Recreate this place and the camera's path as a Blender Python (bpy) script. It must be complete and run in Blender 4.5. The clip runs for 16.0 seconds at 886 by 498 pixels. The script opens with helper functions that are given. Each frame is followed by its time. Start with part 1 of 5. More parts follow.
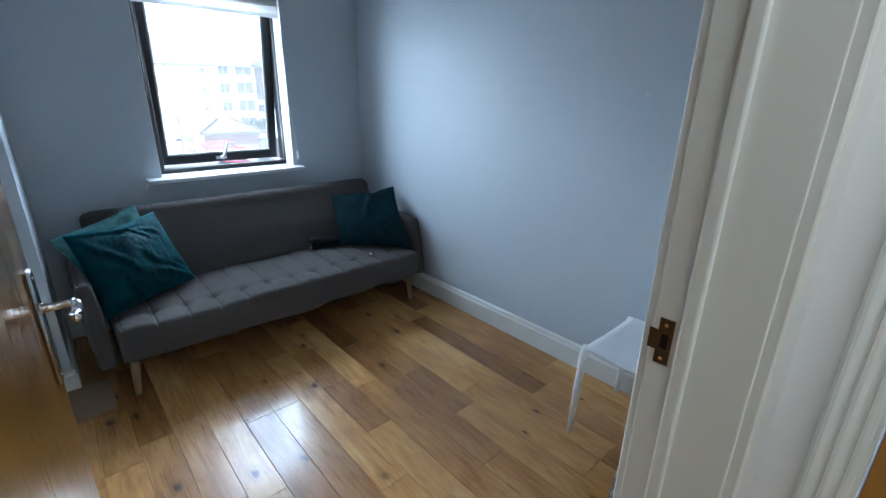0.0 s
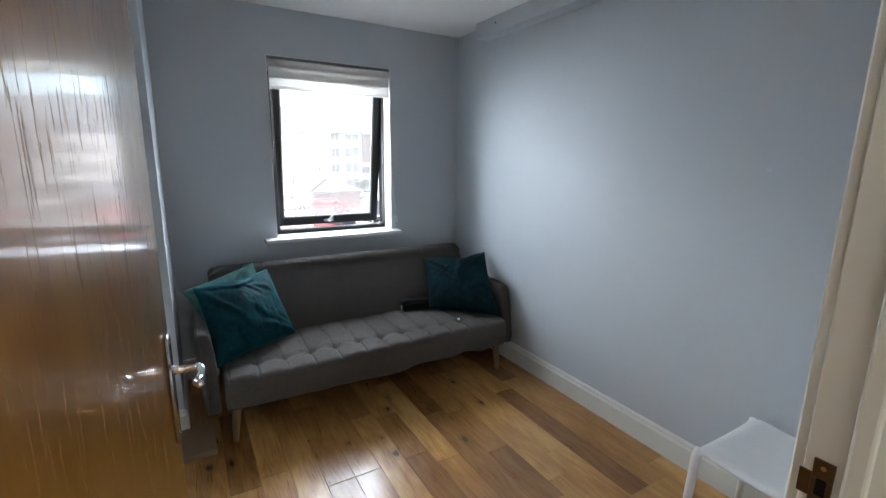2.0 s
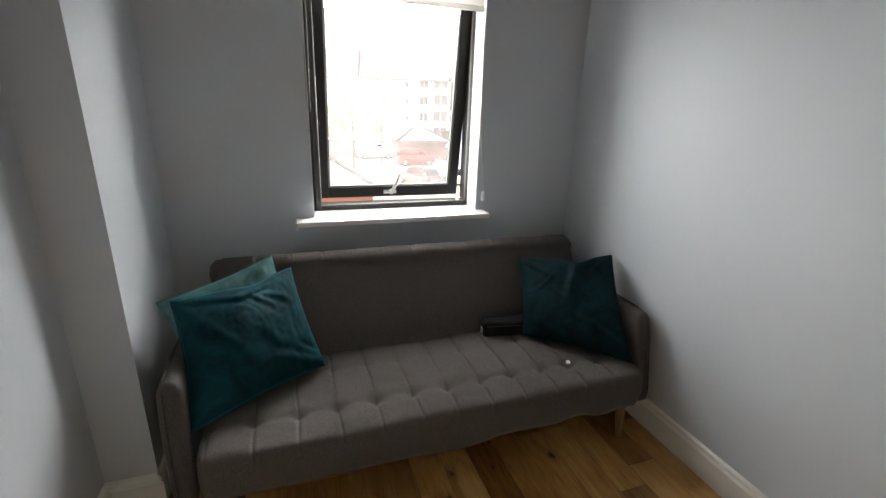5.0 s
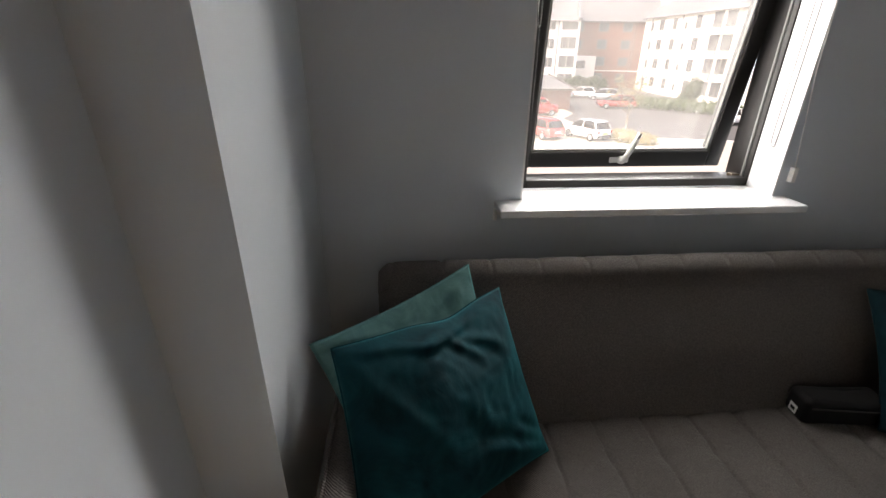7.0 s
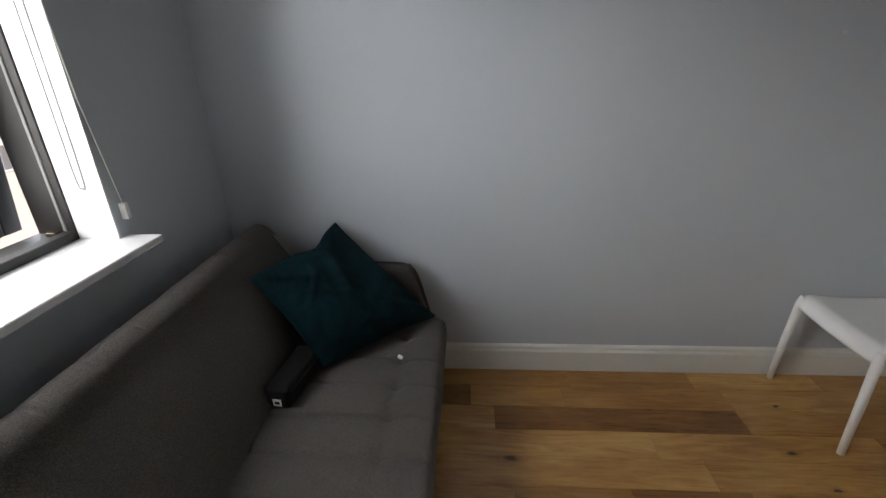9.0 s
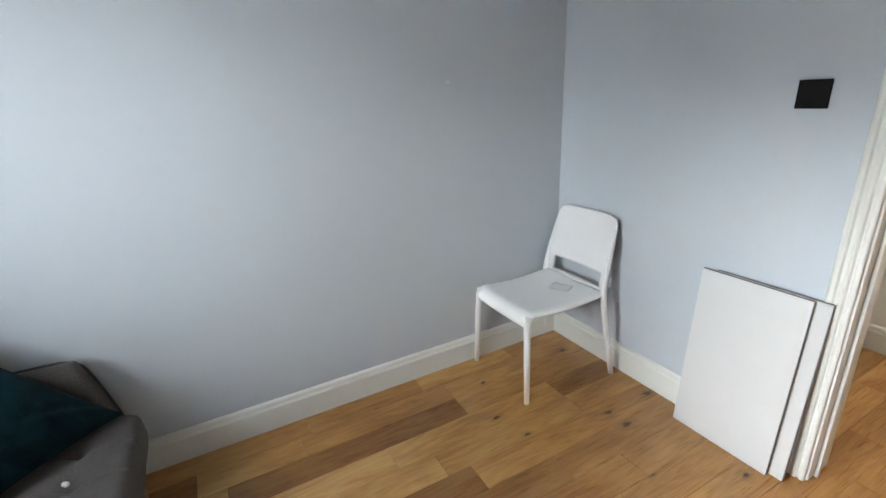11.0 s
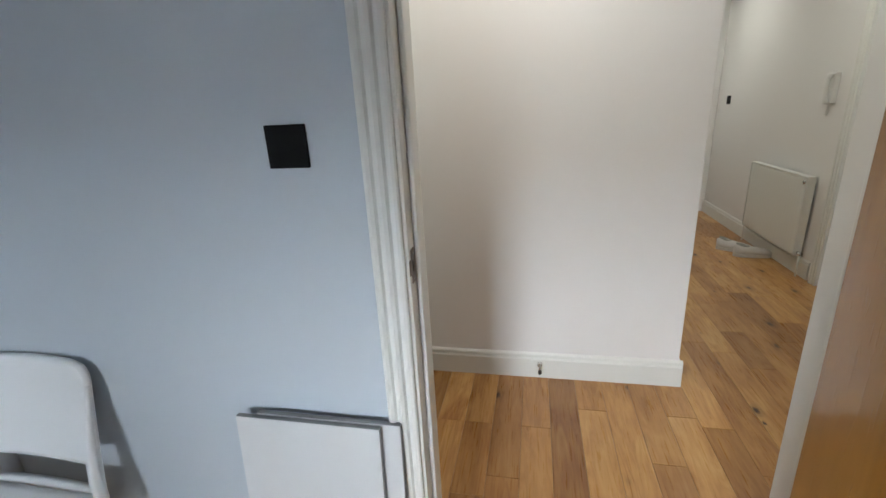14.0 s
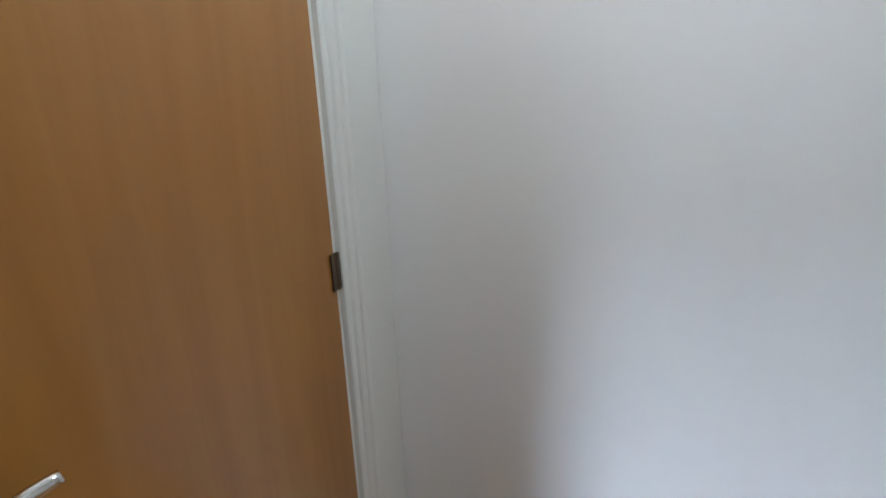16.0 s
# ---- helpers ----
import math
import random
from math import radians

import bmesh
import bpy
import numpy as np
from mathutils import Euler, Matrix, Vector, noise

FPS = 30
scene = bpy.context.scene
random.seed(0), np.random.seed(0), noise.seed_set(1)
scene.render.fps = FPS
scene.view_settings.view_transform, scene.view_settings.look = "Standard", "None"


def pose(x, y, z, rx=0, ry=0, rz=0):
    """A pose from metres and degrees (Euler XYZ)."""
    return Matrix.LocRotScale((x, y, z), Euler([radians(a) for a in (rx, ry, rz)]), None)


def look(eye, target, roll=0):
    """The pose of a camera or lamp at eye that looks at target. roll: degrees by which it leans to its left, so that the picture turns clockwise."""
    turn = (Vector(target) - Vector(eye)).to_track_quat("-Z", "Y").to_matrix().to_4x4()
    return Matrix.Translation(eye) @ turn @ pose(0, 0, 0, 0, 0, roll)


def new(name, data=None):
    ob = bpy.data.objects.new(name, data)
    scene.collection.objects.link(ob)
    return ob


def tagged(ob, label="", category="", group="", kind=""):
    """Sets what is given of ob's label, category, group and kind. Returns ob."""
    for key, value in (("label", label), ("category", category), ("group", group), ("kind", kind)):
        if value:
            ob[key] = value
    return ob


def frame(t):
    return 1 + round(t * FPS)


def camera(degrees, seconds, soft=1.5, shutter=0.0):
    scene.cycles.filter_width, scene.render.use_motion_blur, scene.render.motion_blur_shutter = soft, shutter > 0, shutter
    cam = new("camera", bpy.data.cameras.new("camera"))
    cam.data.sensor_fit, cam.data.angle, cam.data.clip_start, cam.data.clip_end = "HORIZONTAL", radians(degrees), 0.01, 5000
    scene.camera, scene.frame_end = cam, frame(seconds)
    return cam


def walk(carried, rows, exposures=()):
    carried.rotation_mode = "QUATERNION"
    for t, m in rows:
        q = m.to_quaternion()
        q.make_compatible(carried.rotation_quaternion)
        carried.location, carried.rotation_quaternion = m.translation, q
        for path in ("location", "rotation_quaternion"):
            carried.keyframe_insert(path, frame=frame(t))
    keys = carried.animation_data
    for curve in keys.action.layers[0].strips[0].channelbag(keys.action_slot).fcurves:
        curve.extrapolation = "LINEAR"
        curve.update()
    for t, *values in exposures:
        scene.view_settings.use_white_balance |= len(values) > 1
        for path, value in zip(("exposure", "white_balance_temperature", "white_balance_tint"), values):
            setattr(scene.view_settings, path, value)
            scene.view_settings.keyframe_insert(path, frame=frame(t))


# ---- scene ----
cam = camera(89.9, 16.0)
PATH = [
    (0, (-1.978, -0.235, 1.416), (-0.715, 1.171, 0.76), 0.9),
    (0.5, (-1.952, -0.232, 1.424), (-0.915, 1.349, 0.771), -0.3),
    (1, (-1.964, -0.198, 1.449), (-0.997, 1.457, 0.879), -0.7),
    (1.5, (-1.98, -0.203, 1.453), (-1.006, 1.467, 0.938), 0.7),
    (2, (-1.986, -0.197, 1.468), (-0.996, 1.492, 1.059), 0.7),
    (2.5, (-1.998, -0.155, 1.508), (-0.96, 1.547, 1.343), 1.0),
    (3, (-1.899, -0.062, 1.47), (-0.891, 1.638, 1.164), 0.8),
    (3.2, (-1.856, 0.002, 1.456), (-0.915, 1.716, 1.04), 0.9),
    (5.5, (-1.543, 1.006, 1.453), (-1.088, 2.849, 0.821), 2.6),
    (6, (-1.616, 1.213, 1.412), (-1.436, 3.086, 0.735), 2.3),
    (6.5, (-1.758, 1.436, 1.39), (-1.662, 3.263, 0.583), 1.2),
    (7, (-1.818, 1.659, 1.35), (-1.654, 3.47, 0.519), 0.7),
    (7.5, (-1.781, 1.849, 1.356), (-0.995, 3.505, 0.555), -0.1),
    (8, (-1.726, 1.935, 1.351), (-0.234, 3.019, 0.577), -1.4),
    (8.5, (-1.738, 1.965, 1.37), (0.016, 2.469, 0.552), -1.9),
    (9, (-1.754, 1.958, 1.377), (0.079, 2.075, 0.587), -1.3),
    (11.3, (-1.823, 1.659, 1.366), (-0.217, 0.66, 0.717), -2.7),
    (11.5, (-1.823, 1.635, 1.363), (-0.272, 0.554, 0.711), -2.6),
    (12, (-1.815, 1.555, 1.367), (-0.517, 0.182, 0.712), -2.0),
    (12.5, (-1.798, 1.428, 1.369), (-0.85, -0.206, 0.712), -1.2),
    (13, (-1.792, 1.284, 1.383), (-1.025, -0.446, 0.735), -1.6),
    (13.5, (-1.704, 1.089, 1.374), (-1.116, -0.716, 0.747), -2.2),
    (14, (-1.585, 0.838, 1.392), (-1.186, -1.021, 0.773), -3.1),
    (14.5, (-1.555, 0.512, 1.383), (-1.297, -1.379, 0.781), -2.6),
    (14.8, (-1.531, 0.308, 1.372), (-1.36, -1.582, 0.743), -1.2),
    (15, (-1.524, 0.195, 1.335), (-1.41, -1.707, 0.725), -1.35),
    (15.5, (-1.518, -0.091, 1.307), (-1.453, -2.003, 0.725), -1.6),
    (15.8, (-1.511, -0.214, 1.307), (-1.165, -2.101, 0.742), -2.8),
    (16, (-1.51, -0.276, 1.314), (-0.851, -2.087, 0.78), -1.9),
]
# stops, kelvin and tint of the picture along the walk
EXPOSURES = [(0.0, 3.05, 5250, 6), (0.8, 3.08, 5700, 8), (2.5, 3.07, 6500, 14), (3.0, 3.12, 6700, 16), (3.2, 3.12, 6750, 16), (5.5, 2.85, 7700, 16), (7.0, 2.55, 7800, 18), (8.0, 2.3, 7300, 9), (8.5, 2.25, 7200, 8), (9.0, 2.4, 7250, 17), (11.3, 3.42, 6700, 12), (11.6, 3.42, 6700, 12), (12.1, 2.98, 6400, 11), (12.6, 2.98, 6200, 9), (13.0, 2.95, 6250, 11), (14.5, 2.97, 6250, 12), (15.0, 3.0, 6000, 9), (15.5, 3.05, 5700, 9), (16.0, 2.95, 5350, 10)]
walk(cam, [(t, look(eye, target, roll)) for t, eye, target, roll in PATH], EXPOSURES)

# ---- world, sun and lamps ----
SUN_ELEVATION, SUN_HEADING = 48.0, 250.0  # degrees; heading clockwise from +y
world = bpy.data.worlds.new("world")
scene.world = world
world.use_nodes = True
wn = world.node_tree
sky = wn.nodes.new("ShaderNodeTexSky")
sky.sky_type, sky.sun_disc = "NISHITA", False
sky.sun_elevation, sky.sun_rotation = radians(SUN_ELEVATION), radians(SUN_HEADING)
sky.air_density, sky.dust_density, sky.ozone_density = 1.0, 3.0, 1.0
wn.links.new(sky.outputs["Color"], wn.nodes["Background"].inputs["Color"])
wn.nodes["Background"].inputs["Strength"].default_value = 0.095

sun_data = bpy.data.lights.new("sun", "SUN")
sun_data.energy, sun_data.angle, sun_data.color = 0.7, radians(4.0), (1.0, 0.95, 0.88)
sun = new("sun", sun_data)
a, e = radians(SUN_HEADING), radians(SUN_ELEVATION)
sun.matrix_world = look((0, 0, 30), (-math.sin(a) * math.cos(e), -math.cos(a) * math.cos(e), 30 - math.sin(e)))


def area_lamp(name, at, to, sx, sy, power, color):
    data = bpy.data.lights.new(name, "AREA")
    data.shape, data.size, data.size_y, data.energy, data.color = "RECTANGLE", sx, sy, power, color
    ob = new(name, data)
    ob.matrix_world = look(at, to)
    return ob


# Daylight fill: unseen lamps added outdoors beside and above the window's opening, in place of sky;
# recessed lights of the corridor; unseen lamps added in the bedroom and the bathroom.
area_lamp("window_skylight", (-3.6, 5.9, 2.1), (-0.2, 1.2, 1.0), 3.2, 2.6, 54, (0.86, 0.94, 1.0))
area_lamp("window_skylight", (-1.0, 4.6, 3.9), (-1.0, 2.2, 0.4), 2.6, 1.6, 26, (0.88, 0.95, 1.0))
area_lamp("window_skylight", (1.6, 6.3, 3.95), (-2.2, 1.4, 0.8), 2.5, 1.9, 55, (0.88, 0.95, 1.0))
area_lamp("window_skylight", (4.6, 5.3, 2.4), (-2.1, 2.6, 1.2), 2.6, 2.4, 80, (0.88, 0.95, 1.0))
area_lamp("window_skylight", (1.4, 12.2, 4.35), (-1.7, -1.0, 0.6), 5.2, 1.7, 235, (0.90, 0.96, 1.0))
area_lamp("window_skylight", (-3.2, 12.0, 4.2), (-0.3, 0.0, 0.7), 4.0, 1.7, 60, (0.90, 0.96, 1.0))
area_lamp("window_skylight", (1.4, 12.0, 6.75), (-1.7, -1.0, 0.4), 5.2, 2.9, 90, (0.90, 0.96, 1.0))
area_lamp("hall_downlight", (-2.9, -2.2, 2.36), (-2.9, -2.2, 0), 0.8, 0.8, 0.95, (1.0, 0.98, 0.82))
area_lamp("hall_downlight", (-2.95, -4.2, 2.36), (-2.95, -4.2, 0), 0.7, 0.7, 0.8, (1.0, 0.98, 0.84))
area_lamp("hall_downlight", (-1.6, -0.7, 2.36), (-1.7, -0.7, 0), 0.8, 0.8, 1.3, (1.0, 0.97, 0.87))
# Added fill for the two far rooms; neither has a window or fitting built.
area_lamp("bedroom_daylight", (-5.2, -0.2, 1.5), (-5.2, -3.0, 0.8), 1.5, 1.2, 2.0, (0.93, 0.97, 1.0))
area_lamp("bathroom_light", (-2.9, -5.5, 2.3), (-2.9, -5.5, 0), 0.4, 0.4, 0.6, (1.0, 0.95, 0.86))


# ---- materials ----
def links(m):
    m.use_nodes = True
    t = m.node_tree
    return t, t.nodes["Principled BSDF"]


def mixed(t, fac, c1, c2):
    n = t.nodes.new("ShaderNodeMix")
    n.data_type = "RGBA"
    for sock, v in ((n.inputs[0], fac), (n.inputs[6], c1), (n.inputs[7], c2)):
        if isinstance(v, tuple):
            sock.default_value = (*v, 1)
        elif isinstance(v, (int, float)):
            sock.default_value = v
        else:
            t.links.new(v, sock)
    return n.outputs[2]


def ramp(t, fac, *stops):
    n = t.nodes.new("ShaderNodeValToRGB")
    el = n.color_ramp.elements
    while len(el) < len(stops):
        el.new(0.5)
    for s, (p, c) in zip(el, stops):
        s.position, s.color = p, (*c, 1)
    t.links.new(fac, n.inputs[0])
    return n.outputs[0]


def noise_tex(t, vec, scale, detail=4, rough=0.55, distort=0.0):
    n = t.nodes.new("ShaderNodeTexNoise")
    n.inputs["Scale"].default_value, n.inputs["Detail"].default_value = scale, detail
    n.inputs["Roughness"].default_value, n.inputs["Distortion"].default_value = rough, distort
    t.links.new(vec, n.inputs["Vector"])
    return n.outputs["Fac"]


def place(t, stretch=(1, 1, 1), randomise=False):
    tc = t.nodes.new("ShaderNodeTexCoord")
    mp = t.nodes.new("ShaderNodeMapping")
    mp.inputs["Scale"].default_value = stretch
    t.links.new(tc.outputs["Object"], mp.inputs["Vector"])
    if not randomise:
        return mp.outputs[0], None
    info = t.nodes.new("ShaderNodeObjectInfo")
    mul = t.nodes.new("ShaderNodeVectorMath")
    mul.operation = "MULTIPLY"
    comb = t.nodes.new("ShaderNodeCombineXYZ")
    for i in range(3):
        t.links.new(info.outputs["Random"], comb.inputs[i])
    t.links.new(comb.outputs[0], mul.inputs[0])
    mul.inputs[1].default_value = (41.0, 67.0, 23.0)
    add = t.nodes.new("ShaderNodeVectorMath")
    t.links.new(mp.outputs[0], add.inputs[0])
    t.links.new(mul.outputs[0], add.inputs[1])
    return add.outputs[0], info.outputs["Random"]


def bumped(t, b, height, strength, distance=0.002):
    n = t.nodes.new("ShaderNodeBump")
    n.inputs["Strength"].default_value, n.inputs["Distance"].default_value = strength, distance
    t.links.new(height, n.inputs["Height"])
    t.links.new(n.outputs[0], b.inputs["Normal"])


def ranged(t, fac, lo, hi):
    n = t.nodes.new("ShaderNodeMapRange")
    n.inputs["To Min"].default_value, n.inputs["To Max"].default_value = lo, hi
    t.links.new(fac, n.inputs["Value"])
    return n.outputs[0]


def surface(name, c, c2=None, rough=0.5, metal=0.0, scale=3.0, fine=60.0, bump=0.15, depth=0.002, coat=0.0, sheen=0.0, stretch=(1, 1, 1), spread=0.08, rough_spread=0.08, ior=1.5):
    """A painted, woven or cast surface: tone at a coarse scale, grain and relief at a fine one."""
    m = bpy.data.materials.new(name)
    t, b = links(m)
    vec, _ = place(t, stretch)
    c2 = c2 or tuple(min(1, v * (1 - spread * 1.5)) for v in c)
    coarse, grain = noise_tex(t, vec, scale, 5), noise_tex(t, vec, fine, 3)
    base = mixed(t, ranged(t, coarse, -0.3, 1.3), c, c2)
    dark = tuple(v * (1 - spread) for v in c)
    t.links.new(mixed(t, ranged(t, grain, 0.0, 0.6), base, dark), b.inputs["Base Color"])
    t.links.new(ranged(t, coarse, rough - rough_spread, rough + rough_spread), b.inputs["Roughness"])
    b.inputs["Metallic"].default_value, b.inputs["Coat Weight"].default_value = metal, coat
    b.inputs["Coat Roughness"].default_value, b.inputs["IOR"].default_value = 0.12, ior
    b.inputs["Sheen Weight"].default_value = sheen
    if bump:
        bumped(t, b, grain, bump, depth)
    return m


def oak_planks():
    """Lacquered rustic oak: each board its own tone, cathedral grain, dark growth streaks, round knots."""
    m = bpy.data.materials.new("oak_floor")
    t, b = links(m)
    vec, rnd = place(t, (1, 1, 1), True)

    def scaled(x, y, z):
        n = t.nodes.new("ShaderNodeMapping")
        n.inputs["Scale"].default_value = (x, y, z)
        t.links.new(vec, n.inputs["Vector"])
        return n.outputs[0]

    def maths(op, p, q):
        n = t.nodes.new("ShaderNodeMath")
        n.operation = op
        for sock, v in zip(n.inputs, (p, q)):
            if isinstance(v, (int, float)):
                sock.default_value = v
            else:
                t.links.new(v, sock)
        return n.outputs[0]

    figure = noise_tex(t, scaled(20.0, 2.4, 1.0), 1.0, 3, 0.5, 2.6)
    fibre = noise_tex(t, scaled(170.0, 6.0, 1.0), 1.0, 3, 0.6)
    cloud = noise_tex(t, scaled(6.0, 2.2, 1.0), 1.0, 4, 0.55, 0.6)
    mix = maths("ADD", maths("MULTIPLY", figure, 0.34), maths("ADD", maths("MULTIPLY", fibre, 0.11), maths("MULTIPLY", cloud, 0.50)))
    tone = ramp(t, mix, (0.36, (0.320, 0.143, 0.038)), (0.50, (0.465, 0.246, 0.075)), (0.64, (0.570, 0.340, 0.126)))
    each = ramp(t, rnd, (0.0, (0.56, 0.48, 0.42)), (0.14, (0.90, 0.86, 0.82)), (0.28, (1.20, 1.24, 1.30)), (0.42, (0.70, 0.62, 0.56)), (0.56, (1.02, 0.99, 0.96)), (0.70, (1.30, 1.38, 1.50)), (0.84, (0.80, 0.73, 0.67)), (1.0, (1.10, 1.12, 1.14)))
    mul = t.nodes.new("ShaderNodeMix")
    mul.data_type, mul.blend_type = "RGBA", "MULTIPLY"
    mul.inputs[0].default_value = 1.0
    t.links.new(tone, mul.inputs[6])
    t.links.new(each, mul.inputs[7])
    flame = ramp(t, noise_tex(t, scaled(15.0, 3.6, 1.0), 1.0, 4, 0.6, 0.9), (0.62, (0, 0, 0)), (0.80, (0.36, 0.36, 0.36)))
    flamed = mixed(t, flame, mul.outputs[2], (0.15, 0.062, 0.020))
    knots = t.nodes.new("ShaderNodeTexVoronoi")
    knots.voronoi_dimensions = "2D"
    knots.inputs["Scale"].default_value = 5.4
    t.links.new(scaled(1.0, 0.55, 1.0), knots.inputs["Vector"])
    pick = t.nodes.new("ShaderNodeSeparateColor")
    t.links.new(knots.outputs["Color"], pick.inputs[0])
    grown = maths("DIVIDE", maths("ADD", knots.outputs["Distance"], ranged(t, noise_tex(t, scaled(75.0, 20.0, 1.0), 1.0, 4), -0.085, 0.085)), ranged(t, pick.outputs[1], 0.22, 1.2))
    halo = ramp(t, grown, (0.02, (1, 1, 1)), (0.050, (0.8, 0.8, 0.8)), (0.085, (0.30, 0.30, 0.30)), (0.22, (0, 0, 0)))
    chosen = ramp(t, pick.outputs[0], (0.56, (0, 0, 0)), (0.60, (1, 1, 1)))
    t.links.new(mixed(t, maths("MULTIPLY", halo, chosen), flamed, (0.055, 0.022, 0.009)), b.inputs["Base Color"])
    t.links.new(ranged(t, fibre, 0.20, 0.40), b.inputs["Roughness"])
    b.inputs["Coat Weight"].default_value, b.inputs["Coat Roughness"].default_value = 0.32, 0.10
    bumped(t, b, mix, 0.10, 0.0012)
    return m


def veneer(name, dark, mid, light, gloss):
    """Varnished flat-cut veneer with upright figure."""
    m = bpy.data.materials.new(name)
    t, b = links(m)
    vec, _ = place(t, (7.0, 7.0, 0.55))
    grain = noise_tex(t, vec, 1.3, 7, 0.6, 1.2)
    fine = noise_tex(t, vec, 9.0, 4)
    tone = ramp(t, grain, (0.25, dark), (0.5, mid), (0.75, light))
    t.links.new(mixed(t, ranged(t, fine, 0.0, 0.2), tone, dark), b.inputs["Base Color"])
    b.inputs["Roughness"].default_value = 0.3
    b.inputs["Coat Weight"].default_value, b.inputs["Coat Roughness"].default_value = gloss, 0.09
    streak_vec, _ = place(t, (110.0, 110.0, 6.5))
    streak = noise_tex(t, streak_vec, 1.5, 4, 0.55, 0.5)
    crease = ramp(t, streak, (0.62, (0, 0, 0)), (0.67, (1, 1, 1)))
    bump = t.nodes.new("ShaderNodeBump")
    bump.inputs["Strength"].default_value, bump.inputs["Distance"].default_value = 0.7 if gloss > 0.5 else 0.04, 0.0015
    t.links.new(crease, bump.inputs["Height"])
    t.links.new(bump.outputs[0], b.inputs["Normal"])
    t.links.new(bump.outputs[0], b.inputs["Coat Normal"])
    return m


def weave(name, c, c2, scale=600.0, rough=0.9, sheen=0.10):
    m = bpy.data.materials.new(name)
    t, b = links(m)
    vec, _ = place(t)
    coarse = noise_tex(t, vec, 5, 4)
    rib = t.nodes.new("ShaderNodeTexWave")
    rib.bands_direction = "DIAGONAL"
    rib.inputs["Scale"].default_value, rib.inputs["Distortion"].default_value = scale / 6.3, 2.0
    t.links.new(vec, rib.inputs["Vector"])
    base = mixed(t, ranged(t, coarse, -0.2, 1.2), c, c2)
    b.inputs["Specular IOR Level"].default_value = 0.2
    fleck = noise_tex(t, vec, 300, 3)
    t.links.new(mixed(t, ranged(t, fleck, -1.0, 2.0), base, tuple(v * 0.45 for v in c)), b.inputs["Base Color"])
    b.inputs["Roughness"].default_value, b.inputs["Sheen Weight"].default_value = rough, sheen
    b.inputs["Sheen Roughness"].default_value = 0.45
    bumped(t, b, rib.outputs["Fac"], 0.7, 0.002)
    return m


def velvet(name, c, c2, sheen=0.0):
    m = bpy.data.materials.new(name)
    t, b = links(m)
    vec, _ = place(t)
    brushed = noise_tex(t, vec, 9, 5, 0.6, 1.0)
    t.links.new(mixed(t, ramp(t, brushed, (0.35, (0, 0, 0)), (0.65, (1, 1, 1))), c, c2), b.inputs["Base Color"])
    b.inputs["Roughness"].default_value, b.inputs["Sheen Weight"].default_value = 0.8, sheen
    b.inputs["Specular IOR Level"].default_value = 0.12
    b.inputs["Sheen Roughness"].default_value = 0.35
    b.inputs["Sheen Tint"].default_value = (0.02, 0.50, 0.56, 1)
    bumped(t, b, brushed, 0.25, 0.01)
    return m


def glass(name, rough=0.0, haze=0.0):
    m = bpy.data.materials.new(name)
    t, b = links(m)
    b.inputs["Transmission Weight"].default_value, b.inputs["Roughness"].default_value = 1.0, rough
    b.inputs["IOR"].default_value, b.inputs["Base Color"].default_value = 1.45, (0.96, 0.98, 0.97, 1)
    if haze:
        # Warm translucent share mimics veiling glare over the bright view outside.
        veil, mix = t.nodes.new("ShaderNodeBsdfTranslucent"), t.nodes.new("ShaderNodeMixShader")
        veil.inputs["Color"].default_value = (1.0, 0.95, 0.90, 1)
        vec, _ = place(t)
        t.links.new(ranged(t, noise_tex(t, vec, 6, 4), haze * 0.5, haze * 1.5), mix.inputs[0])
        t.links.new(b.outputs[0], mix.inputs[1])
        t.links.new(veil.outputs[0], mix.inputs[2])
        t.links.new(mix.outputs[0], t.nodes["Material Output"].inputs[0])
    return m


def mosaic_tiles(name):
    """Small square pale mosaic with scattered dark tiles."""
    m = bpy.data.materials.new(name)
    t, b = links(m)
    vec, _ = place(t)
    rot = t.nodes.new("ShaderNodeMapping")
    rot.inputs["Rotation"].default_value = (radians(90), 0, 0)
    t.links.new(vec, rot.inputs["Vector"])
    br = t.nodes.new("ShaderNodeTexBrick")
    br.offset = 0.0
    t.links.new(rot.outputs[0], br.inputs["Vector"])
    br.inputs["Color1"].default_value, br.inputs["Color2"].default_value = (0.52, 0.51, 0.49, 1), (0.40, 0.385, 0.365, 1)
    br.inputs["Mortar"].default_value = (0.50, 0.49, 0.47, 1)
    br.inputs["Scale"].default_value, br.inputs["Brick Width"].default_value, br.inputs["Row Height"].default_value = 1.0, 0.048, 0.048
    br.inputs["Mortar Size"].default_value = 0.0022
    snap = t.nodes.new("ShaderNodeVectorMath")
    snap.operation = "SNAP"
    snap.inputs[1].default_value = (0.048, 0.048, 10.0)
    t.links.new(rot.outputs[0], snap.inputs[0])
    pick = t.nodes.new("ShaderNodeTexWhiteNoise")
    t.links.new(snap.outputs[0], pick.inputs["Vector"])
    dark = ramp(t, pick.outputs["Value"], (0.92, (0, 0, 0)), (0.94, (0.8, 0.8, 0.8)))
    t.links.new(mixed(t, dark, br.outputs["Color"], (0.25, 0.22, 0.20)), b.inputs["Base Color"])
    b.inputs["Roughness"].default_value = 0.18
    bumped(t, b, br.outputs["Fac"], -0.4, 0.002)
    return m


